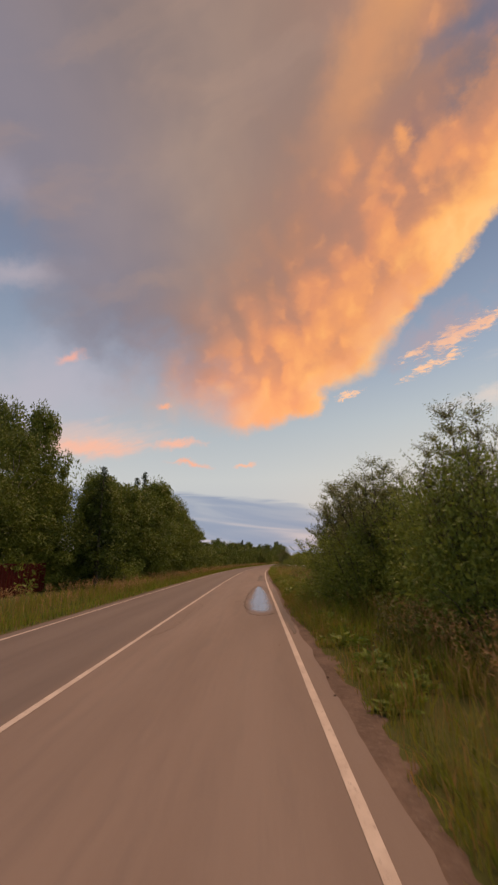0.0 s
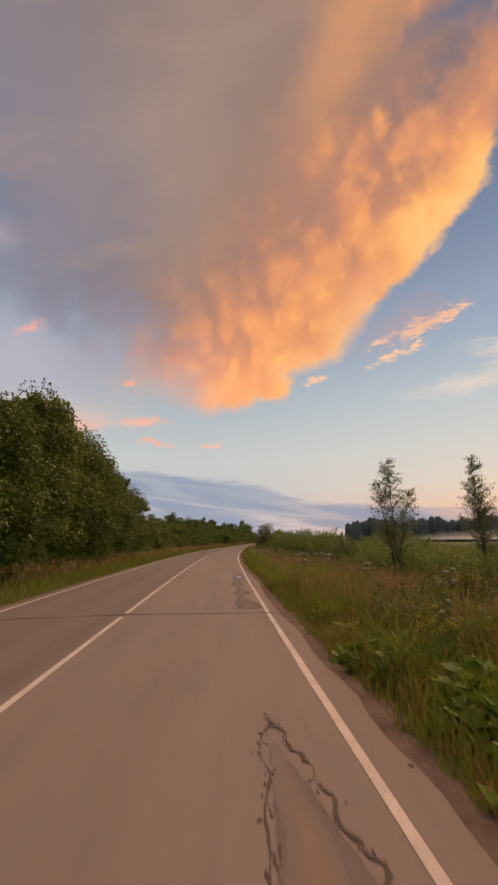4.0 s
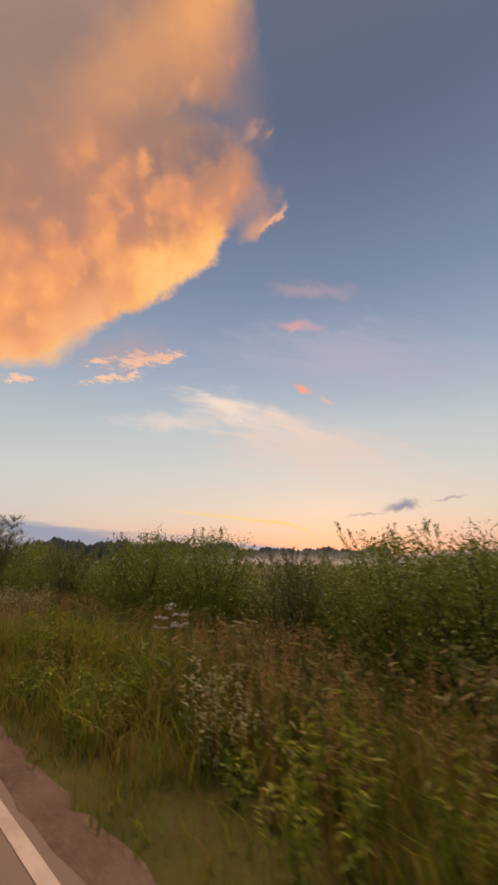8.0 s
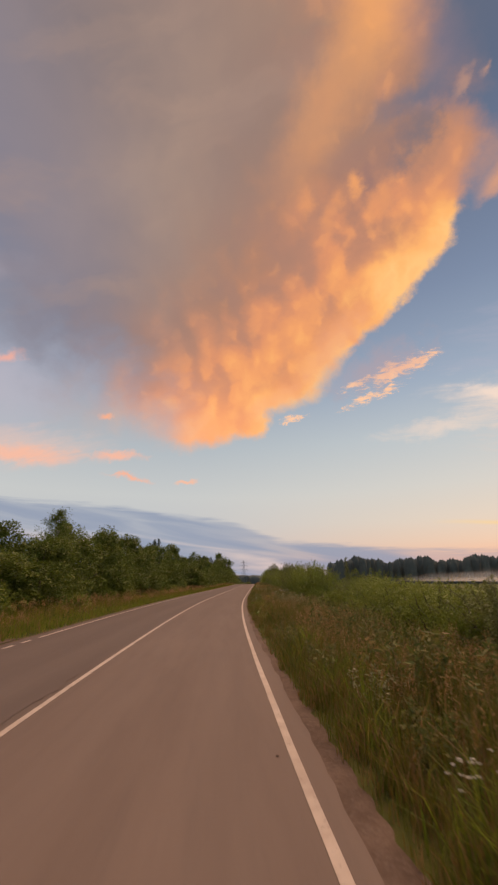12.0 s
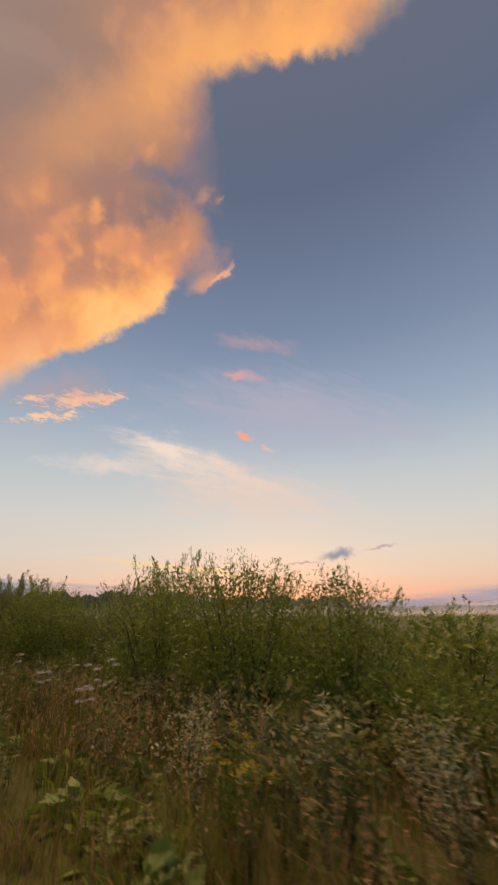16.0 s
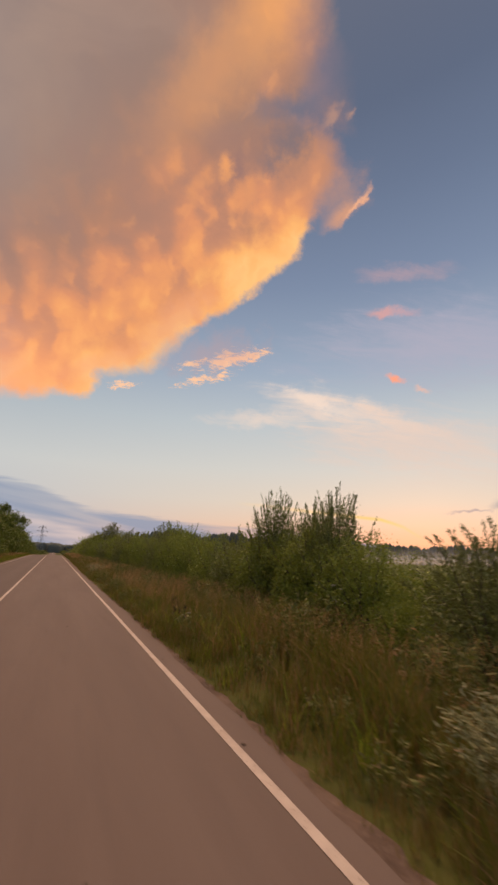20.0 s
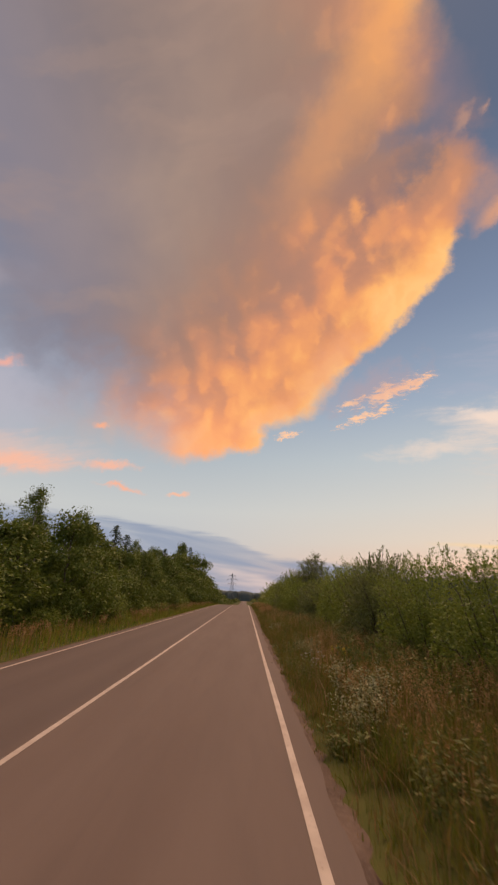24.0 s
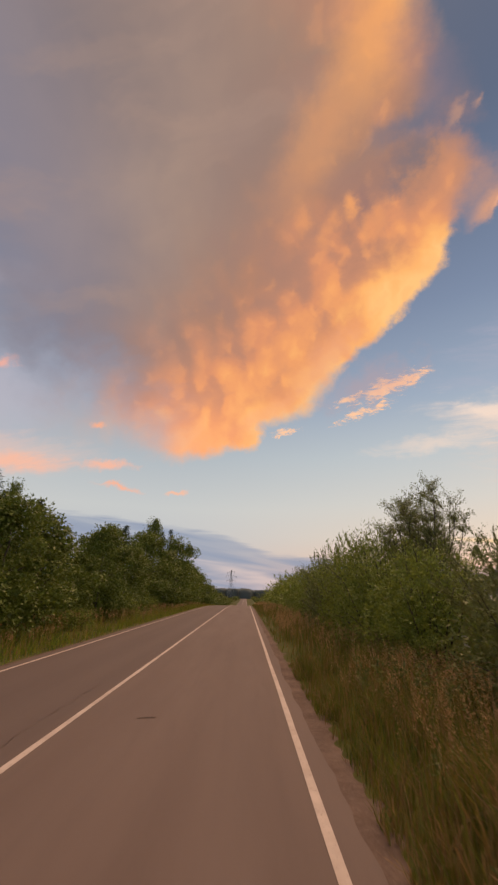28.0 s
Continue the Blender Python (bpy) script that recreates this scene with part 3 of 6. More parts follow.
M_STEEL = material("galvanised steel", lambda t: grains(t, (0.16, 0.17, 0.18), (0.24, 0.25, 0.26), (0.12, 0.12, 0.13), 2.0, 0.5))
M_POST = material("weathered dark post", lambda t: grains(t, (0.03, 0.024, 0.02), (0.06, 0.048, 0.04), (0.02, 0.016, 0.014), 12.0, 0.9))


def water(t):
    """A film of rain on the asphalt: rough and thin at its rim, smooth where it is deepest."""
    p = place(t)
    a = t.nodes.new("ShaderNodeAttribute")
    a.attribute_name = "wet"
    n = cloudy(t, p, 2.2, 5, 0.65).outputs[0]
    wet = mth(t, "MULTIPLY", a.outputs["Fac"], mth(t, "ADD", mth(t, "MULTIPLY", n, 0.9), 0.55))
    base = ramp(t, cloudy(t, p, 0.55, 5, 0.6).outputs[0], [(0.3, (0.142, 0.107, 0.093)), (0.7, (0.182, 0.138, 0.120))])
    dry = principled(t, base, 0.82, bumped(t, cloudy(t, p, 90, 3, 0.7).outputs[0], 0.2, 0.006), 0, 0.25)
    film = principled(t, (0.13, 0.10, 0.088), 0.11, bumped(t, cloudy(t, p, 60, 2, 0.5).outputs[0], 0.010, 0.004), 0, 1.0)
    mx = t.nodes.new("ShaderNodeMixShader")
    wire(t, mx, 0, smooth(t, wet, 0.12, 0.95))
    t.links.new(dry, mx.inputs[1]), t.links.new(film, mx.inputs[2])
    return mx.outputs[0]


def mist(t):
    p = place(t)
    sc = t.nodes.new("ShaderNodeMapping")
    wire(t, sc, 0, p)
    sc.inputs["Scale"].default_value = (0.006, 0.006, 0.25)
    a = t.nodes.new("ShaderNodeAttribute")
    a.attribute_name = "thick"
    n = cloudy(t, sc.outputs[0], 1.0, 4, 0.6).outputs[0]
    df = t.nodes.new("ShaderNodeBsdfDiffuse")
    df.inputs[0].default_value = (0.82, 0.80, 0.80, 1)
    tl = t.nodes.new("ShaderNodeBsdfTranslucent")
    tl.inputs[0].default_value = (0.82, 0.80, 0.80, 1)
    m1 = t.nodes.new("ShaderNodeMixShader")
    m1.inputs[0].default_value = 0.5
    t.links.new(df.outputs[0], m1.inputs[1]), t.links.new(tl.outputs[0], m1.inputs[2])
    tr = t.nodes.new("ShaderNodeBsdfTransparent")
    m2 = t.nodes.new("ShaderNodeMixShader")
    wire(t, m2, 0, mth(t, "MULTIPLY", smooth(t, n, 0.22, 0.62), mth(t, "MULTIPLY", a.outputs["Fac"], 0.36)))
    t.links.new(tr.outputs[0], m2.inputs[1]), t.links.new(m1.outputs[0], m2.inputs[2])
    return m2.outputs[0]


M_WATER = material("rain water", water)
M_MIST = material("ground mist", mist)
# aerial haze is painted into this base colour: paler and bluer than near trees
M_HAZYWOOD = material("haze-tinted far woodland", lambda t: grains(t, (0.090, 0.108, 0.104), (0.135, 0.152, 0.138), (0.115, 0.128, 0.125), 0.08))


# ---------------------------------------------------------------- mesh helpers
def mesh_of(name, verts, faces, mat, flat=True):
    """A mesh from arrays: verts n x 3, faces m x 3 or m x 4."""
    verts, faces = np.asarray(verts, np.float32), np.asarray(faces, np.int32)
    me = bpy.data.meshes.new(name)
    k = faces.shape[1]
    me.vertices.add(len(verts)), me.loops.add(faces.size), me.polygons.add(len(faces))
    me.vertices.foreach_set("co", verts.ravel())
    me.loops.foreach_set("vertex_index", faces.ravel())
    me.polygons.foreach_set("loop_start", np.arange(0, faces.size, k, dtype=np.int32))
    me.polygons.foreach_set("loop_total", np.full(len(faces), k, np.int32))
    me.update(calc_edges=True)
    me.materials.append(mat)
    if not flat:
        me.polygons.foreach_set("use_smooth", np.ones(len(faces), bool))
    return me


def child(name, me, parent=None, label=""):
    ob = new(name, me)
    ob.parent = parent
    if label:
        ob["label"] = label
    return ob


def part(name, bm, mat, parent, label=""):
    me = bpy.data.meshes.new(name)
    bm.to_mesh(me)
    bm.free()
    me.materials.append(mat)
    return child(name, me, parent, label)


def tubes(paths, sides=5):
    """Tapered tubes along paths of (points n x 3, radii n): verts and quads."""
    V, F, base = [], [], 0
    ang = np.linspace(0, 2 * np.pi, sides, endpoint=False)
    for pts, rad in paths:
        pts, rad = np.asarray(pts, float), np.asarray(rad, float)
        tan = np.gradient(pts, axis=0)
        tan /= np.linalg.norm(tan, axis=1)[:, None] + 1e-9
        ref = np.where(np.abs(tan[:, 2:3]) > 0.9, [[1.0, 0, 0]], [[0, 0, 1.0]])
        a = np.cross(tan, ref)
        a /= np.linalg.norm(a, axis=1)[:, None] + 1e-9
        b = np.cross(tan, a)
        ring = pts[:, None] + rad[:, None, None] * (np.cos(ang)[None, :, None] * a[:, None] + np.sin(ang)[None, :, None] * b[:, None])
        V.append(ring.reshape(-1, 3))
        n = len(pts)
        i = (np.arange(n - 1)[:, None] * sides + np.arange(sides)[None]).ravel() + base
        j = (np.arange(n - 1)[:, None] * sides + (np.arange(sides)[None] + 1) % sides).ravel() + base
        F.append(np.stack([i, j, j + sides, i + sides], 1))
        base += n * sides
    return np.concatenate(V), np.concatenate(F)


def leaf_tips(rng, at, along, length, width, facing=None):
    """Small leaves as single triangles, flat side turned the way they face."""
    n = len(at)
    along = along / (np.linalg.norm(along, axis=1)[:, None] + 1e-9)
    side = np.cross(along, rng.normal(size=(n, 3)) if facing is None else facing + rng.normal(size=(n, 3)) * 0.42)
    side /= np.linalg.norm(side, axis=1)[:, None] + 1e-9
    length, width = np.broadcast_to(length, n)[:, None], np.broadcast_to(width, n)[:, None]
    V = np.stack([at - side * width * 0.5, at + along * length * 0.35 + side * width * 0.6, at + along * length], 1).reshape(-1, 3)
    return V, np.arange(3 * n).reshape(n, 3)


def leaf_cards(rng, at, along, length, width, droop=0.0):
    """Leaves as folded diamonds: at n x 3, along n x 3 (their way out), length and width arrays."""
    n = len(at)
    along = along / (np.linalg.norm(along, axis=1)[:, None] + 1e-9)
    side = np.cross(along, rng.normal(size=(n, 3)))
    side /= np.linalg.norm(side, axis=1)[:, None] + 1e-9
    nrm = np.cross(side, along)
    length, width = np.broadcast_to(length, n)[:, None], np.broadcast_to(width, n)[:, None]
    mid = at + along * length * 0.45 + nrm * length * 0.06
    tip = at + along * length - nrm * length * 0.05
    tip[:, 2] -= (length * droop)[:, 0]
    V = np.stack([at, mid + side * width * 0.5, tip, mid - side * width * 0.5], 1).reshape(-1, 3)
    return V, np.arange(4 * n).reshape(n, 4)


# ---------------------------------------------------------------- the road's line
# s runs along the edge line beside which the camera rides, d is metres to its right
BENDS = [(-60, -1.0), (0, -1.0), (25, -1.1), (38, -1.6), (48, -2.1), (61, -3.2), (73, -4.4), (83, -5.4), (100, -7.5), (112, -9.0), (122, -9.6), (140, -9.7), (900, -9.7)]
STEP = 0.25
S_AX = np.arange(-60, 900, STEP)
TURN = np.radians(np.interp(S_AX, *zip(*BENDS)))
TURN = np.convolve(np.pad(TURN, 20, "edge"), np.ones(41) / 41, "valid")
X_AX, Y_AX = np.cumsum(-np.sin(TURN)) * STEP, np.cumsum(np.cos(TURN)) * STEP
I0 = int(np.argmin(np.abs(S_AX)))
X_AX, Y_AX = X_AX - X_AX[I0], Y_AX - Y_AX[I0]


def on_road(s, d):
    th = np.interp(s, S_AX, TURN)
    return np.interp(s, S_AX, X_AX) + d * np.cos(th), np.interp(s, S_AX, Y_AX) + d * np.sin(th)


VERGE_D = [-60.0, -20.0, -12.0, -9.0, -7.6, -6.95, -6.6, -3.2, 0.2, 0.5, 1.0, 2.2, 4.0, 7.0, 20.0, 60.0]
VERGE_Z = [-0.50, -0.40, -0.38, -0.30, -0.10, -0.03, -0.05, -0.05, -0.05, -0.03, -0.06, -0.16, -0.30, -0.36, -0.40, -0.50]


def fall(s):
    """The land drops away beyond a low crest."""
    return np.interp(s, [-60, 232, 250, 270, 300, 420, 560, 900], [0, 0, -0.10, -0.55, -1.70, -5.2, -5.4, -5.4])


def level(d):
    """Height of the ground beside the road."""
    return np.interp(d, VERGE_D, VERGE_Z)


def asphalt_edge(s):
    """How far the asphalt reaches beyond the edge line."""
    return np.interp(s, [-60, 10, 16, 22, 36, 40, 43, 46, 52, 61, 64, 72, 82, 100, 128, 137, 160, 178, 186, 240],
                     [.30, .28, .22, .36, .26, .36, .33, .16, .13, .14, .10, .15, .28, .26, .28, .38, .27, .31, .24, .3])


def grass_edge(s):
    """Where the grass begins beside the road."""
    return np.interp(s, [-60, 3, 5, 10, 13, 15, 22, 36, 40, 43, 46, 52, 61, 65, 72, 79, 98, 128, 131, 138, 146, 163, 172, 178, 185, 240],
                     [.5, .48, .57, .5, .37, .34, .60, .49, .55, .60, .42, .42, .42, .37, .46, .50, .38, .35, .42, .45, .39, .37, .52, .41, .55, .45])


def strip(name, s_list, d_list, z_of, mat, parent=None, wobble=0.0, seed=1):
    """A band along the road: columns d_list at every s; the outer columns waver."""
    rng = np.random.default_rng(seed)
    s_arr = np.asarray(s_list, float)
    V, across = [], []
    for k, d in enumerate(d_list):
        dd = d(s_arr) if callable(d) else np.full(len(s_arr), float(d))
        if wobble and k in (0, len(d_list) - 1):
            dd += np.clip(np.convolve(rng.normal(size=len(s_arr) + 4), np.ones(5) / 5, "valid")[:len(s_arr)] * wobble, -0.22 if k == 0 else -0.06, 0.06 if k == 0 else 0.22)
        x, y = on_road(s_arr, dd)
        V.append(np.stack([x, y, np.broadcast_to(z_of(dd), x.shape) + fall(s_arr)], 1))
        across.append(dd)
    V = np.stack(V, 1)
    n, m = V.shape[:2]
    i = (np.arange(n - 1)[:, None] * m + np.arange(m - 1)[None]).ravel()
    F = np.stack([i, i + 1, i + m + 1, i + m], 1)
    me = mesh_of(name, V.reshape(-1, 3), F, mat, False)
    me.attributes.new("across", "FLOAT", "POINT").data.foreach_set("value", np.stack(across, 1).ravel().astype(np.float32))
    me.attributes.new("along", "FLOAT", "POINT").data.foreach_set("value", np.repeat(s_arr, m).astype(np.float32))
    return child(name, me, parent)


# ---------------------------------------------------------------- ground, verges, road
def build_ground():
    n, rings = 72, [0, 40, 118, 300, 700, 1500, 3000, 4600]
    dip = lambda k, r: -5.6 * max(0.0, math.cos(min(math.pi / 2, abs(2 * math.pi * k / n - radians(82)) * 1.15))) ** 0.6 if 200 < r < 2000 else 0.0
    V, F = [(0.0, 120.0, -0.56)], []
    for r in rings[1:]:
        V += [(r * math.cos(2 * math.pi * k / n), 120 + r * math.sin(2 * math.pi * k / n), -0.56 + (0.25 * math.sin(k * 1.7) if 200 < r < 2000 else 0) - 0.25 * (200 < r < 2000) + dip(k, r)) for k in range(n)]
    for k in range(n):
        F.append((0, 0, 1 + k, 1 + (k + 1) % n))
    for j in range(len(rings) - 2):
        b = 1 + j * n
        F += [(b + k, b + n + k, b + n + (k + 1) % n, b + (k + 1) % n) for k in range(n)]
    me = bpy.data.meshes.new("ground")
    me.from_pydata(V, [], [f if f[0] or f[1] else f[1:] for f in F])
    me.materials.append(M_FIELD)
    tagged(new("ground", me), "green summer meadow reaching to the horizon", "meadow", kind="structure")


build_ground()
S_LONG = np.concatenate([np.arange(-58, 240, 1.0), np.arange(240, 890, 5.0)])
S_FINE = np.concatenate([np.arange(-58, 240, 0.2), np.arange(240, 890, 5.0)])
verge = strip("verge", S_LONG, VERGE_D, level, M_SOIL)
tagged(verge, "grassy soil verges sloping away from the asphalt", "verge", kind="structure")
road = strip("road", S_FINE, [-6.72, -5.0, -3.2, -1.5, 0.0, asphalt_edge], lambda d: 0.03 * (1 - np.abs((d + 3.2) / 3.4)) - 0.02, M_ASPHALT, None, 0.045, 5)
tagged(road, "weathered warm-grey asphalt country road with white lines", "road", kind="structure")


def crown(d):
    return 0.03 * (1 - np.abs((d + 3.2) / 3.4)) - 0.02


def band(name, s0, s1, d0, d1, lift, mat, parent, wobble=0.012, seed=3, step=0.5, label=""):
    n = max(2, int((s1 - s0) / step) + 1)
    ob = strip(name, np.linspace(s0, s1, n), [d0, d1], lambda d: crown(d) + lift, mat, parent, wobble, seed)
    if label:
        ob["label"] = label
    return ob


def edge_mix(k, off=0.0):
    return lambda s: asphalt_edge(s) * (1 - k) + grass_edge(s) * k + off


def dirt_height():
    """The dirt dips under the asphalt, humps a little and falls away below the grass."""
    zs = iter((-0.036, -0.027, -0.024, -0.026, -0.034, -0.075))
    return lambda d: next(zs) - 0.02 * np.maximum(0, d - 0.5)


def ragged_mix(k, off):
    """As above, with the torn edge that turf has."""
    return lambda s: edge_mix(k, off)(s) + 0.055 * np.sin(5.3 * s) * np.sin(1.7 * s + 1) + 0.05 * np.sin(13.1 * s + 2) + 0.04 * np.sin(29.0 * s)


tagged(strip("shoulder", np.arange(-58, 240, 0.2), [edge_mix(0, -0.10), edge_mix(0.08), edge_mix(0.4), edge_mix(0.75), ragged_mix(1.0, 0.02), ragged_mix(1.0, 0.16)], dirt_height(), M_GRIT, None, 0.10, 8),
       "sandy brown dirt edge along the asphalt", "shoulder", kind="structure")
tagged(strip("shoulder", np.arange(-58, 240, 0.5), [-6.98, -6.8, -6.60], lambda d: np.interp(d, [-6.98, -6.8, -6.6], [-0.04, -0.03, -0.034]), M_GRIT, None, 0.07, 9),
       "sandy dirt edge along the far side of the asphalt", "shoulder", kind="structure")
tagged(strip("driveway", np.linspace(79.5, 88.5, 10), [-16.0, -12.0, -9.0, -6.85], lambda d: np.interp(d, [-16, -9, -6.8], [-0.30, -0.14, -0.005]), M_GRIT, None, 0.25, 10),
       "pale gravel turn-off leaving the road", "driveway", kind="structure")

for s0, s1 in ((-58, 37.42), (37.56, 38.66), (38.86, 123.6), (123.75, 124.9), (125.1, 240)):
    band("edge_line", s0, s1, -0.044, 0.044, 0.004, M_PAINT, road, 0.006, int(s0) + 70)
band("edge_line", 240, 880, -0.044, 0.044, 0.004, M_PAINT, road, 0, 1, 5)
for s0, s1 in ((-58, 33.2), (33.7, 71.0), (80.0, 240)):
    band("centre_line", s0, s1, -3.245, -3.155, 0.004, M_PAINT, road, 0.006, int(s0) + 90)
band("centre_line", 240, 880, -3.245, -3.155, 0.004, M_PAINT, road, 0, 1, 5)
for k in range(9):
    band("centre_dash", 71.35 + k * 0.97, 71.93 + k * 0.97, -3.245, -3.155, 0.004, M_PAINT, road, 0.008, 200 + k, 0.1)
for s0, s1 in ((-58, 33.2), (33.7, 79.0), (88.6, 240)):
    band("edge_line", s0, s1, -6.445, -6.355, 0.004, M_PAINT, road, 0.006, int(s0) + 110)
band("edge_line", 240, 880, -6.445, -6.355, 0.004, M_PAINT, road, 0, 1, 5)
for k in range(9):
    band("edge_dash", 79.5 + k * 1.0, 80.05 + k * 1.0, -6.445, -6.355, 0.004, M_PAINT, road, 0.008, 300 + k, 0.1)


def blot(name, s0, s1, d_mid, half, lift, mat, seed, label="", uneven=0.25, n=44):
    """A blotch on the road: half gives its half width from its near to its far end."""
    rng = np.random.default_rng(seed)
    ss = np.linspace(s0, s1, n)
    jit = lambda: np.convolve(rng.normal(size=n + 4), np.ones(5) / 5, "valid")
    w = np.interp(np.linspace(0, 1, n), np.linspace(0, 1, len(half)), half)
    w = np.maximum(w * (1 + uneven * jit()), 0.004)
    mid = np.interp(np.linspace(0, 1, n), np.linspace(0, 1, len(d_mid)), d_mid) + 0.03 * jit()
    cols = np.array([-1, -0.8, -0.55, -0.28, 0, 0.28, 0.55, 0.8, 1])
    V = []
    for c in cols:
        x, y = on_road(ss, mid + w * c)
        V.append(np.stack([x, y, crown(mid + w * c) + lift], 1))
    m = len(cols)
    i = (np.arange(n - 1)[:, None] * m + np.arange(m - 1)[None]).ravel()
    me = mesh_of(name, np.stack(V, 1).reshape(-1, 3), np.stack([i, i + 1, i + m + 1, i + m], 1), mat, False)
    # how deep the water stands: most in the middle, nothing at the rim
    ends = np.clip(np.minimum(np.linspace(0, 1, n), np.linspace(1, 0, n)) * 9, 0, 1)
    wet = ends[:, None] * (1 - np.abs(cols)[None] ** 1.5)
    me.attributes.new("wet", "FLOAT", "POINT").data.foreach_set("value", wet.ravel().astype(np.float32))
    return child(name, me, road, label)


def stain(name, outline, lift, mat, seed, label="", uneven=0.02, n=70):
    """A blotch given as rows of s, left and right edge."""
    srow, left, right = (np.array(q, float) for q in zip(*outline))
    mid, half = (left + right) / 2, (right - left) / 2
    ss = np.linspace(srow[0], srow[-1], 25)
    h = np.interp(ss, srow, half)
    return blot(name, srow[0], srow[-1], list(np.interp(ss, srow, mid)), list(h), lift, mat, seed, label, uneven, n)


# the long puddle in the wheel track, and the damp stains after it
stain("damp_patch", [(12.7, -.75, -.3), (13.3, -1.0, -.07), (15.5, -1.15, -.055), (17.0, -1.19, -.055), (18.5, -1.15, -.055), (20.2, -1.17, -.055), (21.5, -1.10, -.055), (23, -1.03, -.06), (25, -.92, -.12), (27.6, -.66, -.6)], 0.0012, M_DAMP, 21, "damp dark asphalt round the puddle", 0.04, 160)
stain("damp_patch", [(9.5, .12, .2), (12.0, .07, .26), (16, .07, .22), (19, .08, .30), (22, .10, .33), (24.5, .2, .30)], 0.0012, M_DAMP, 33, "damp dark edge of the asphalt", 0.12, 120)
stain("puddle", [(13.0, -.62, -.42), (13.5, -.95, -.10), (15.0, -1.08, -.06), (17.0, -1.12, -.06), (19.0, -1.06, -.06), (21.0, -1.0, -.10), (23.0, -.92, -.20), (25.0, -.82, -.30), (27.4, -.66, -.6)], 0.0022, M_WATER, 22, "shallow film of rain water mirroring the sky", 0.05, 140)
stain("damp_patch", [(34.0, -.70, -.05), (34.8, -.72, -.05), (35.3, -.68, -.2), (35.9, -.64, -.45), (36.5, -.56, -.46)], 0.003, M_PATCH, 23, "dark damp patch", 0.10)
stain("damp_patch", [(36.45, -.56, -.44), (36.6, -.64, -.30), (36.9, -.72, -.13), (37.2, -.71, -.14), (37.6, -.60, -.28), (38.1, -.55, -.36), (38.5, -.56, -.42)], 0.0034, M_PATCH, 24, "dark damp patch", 0.06)
stain("damp_patch", [(37.9, -.60, -.48), (38.4, -.61, -.48), (38.9, -.57, -.45)], 0.003, M_PATCH, 28, "dark damp streak", 0.2)
stain("damp_patch", [(38.85, -.55, -.42), (39.05, -.68, -.28), (39.4, -.73, -.24), (39.9, -.70, -.26), (40.6, -.66, -.30), (41.2, -.62, -.33), (41.5, -.58, -.40)], 0.0038, M_PATCH, 29, "dark damp patch", 0.06)
stain("damp_patch", [(41.4, -.60, -.40), (41.8, -.60, -.14), (42.1, -.58, -.06), (42.5, -.60, -.12), (42.75, -.62, -.02), (43.1, -.62, -.06), (43.6, -.58, -.11), (44.0, -.52, -.16), (44.3, -.46, -.3)], 0.0034, M_PATCH, 30, "dark damp patch", 0.05, 90)
stain("puddle", [(42.35, -.40, -.25), (42.6, -.56, -.10), (42.9, -.56, -.12), (43.15, -.40, -.3)], 0.005, M_WATER, 26, "small puddle", 0.06)
for k, (s0, s1, a, b) in enumerate(((44.4, 46.2, -.68, -.55), (44.9, 46.0, -.50, -.40), (46.0, 48.4, -.66, -.54), (45.3, 45.8, -.30, -.20), (48.6, 51.0, -.70, -.60), (41.0, 41.8, -.66, -.52))):
    stain("damp_patch", [(s0, a + .05, b - .05), (s0 * .6 + s1 * .4, a, b), (s1, (a + b) / 2 - .01, (a + b) / 2 + .01)], 0.0026, M_SMUDGE, 40 + k, "small damp smudge in the wheel track", 0.35, 40)


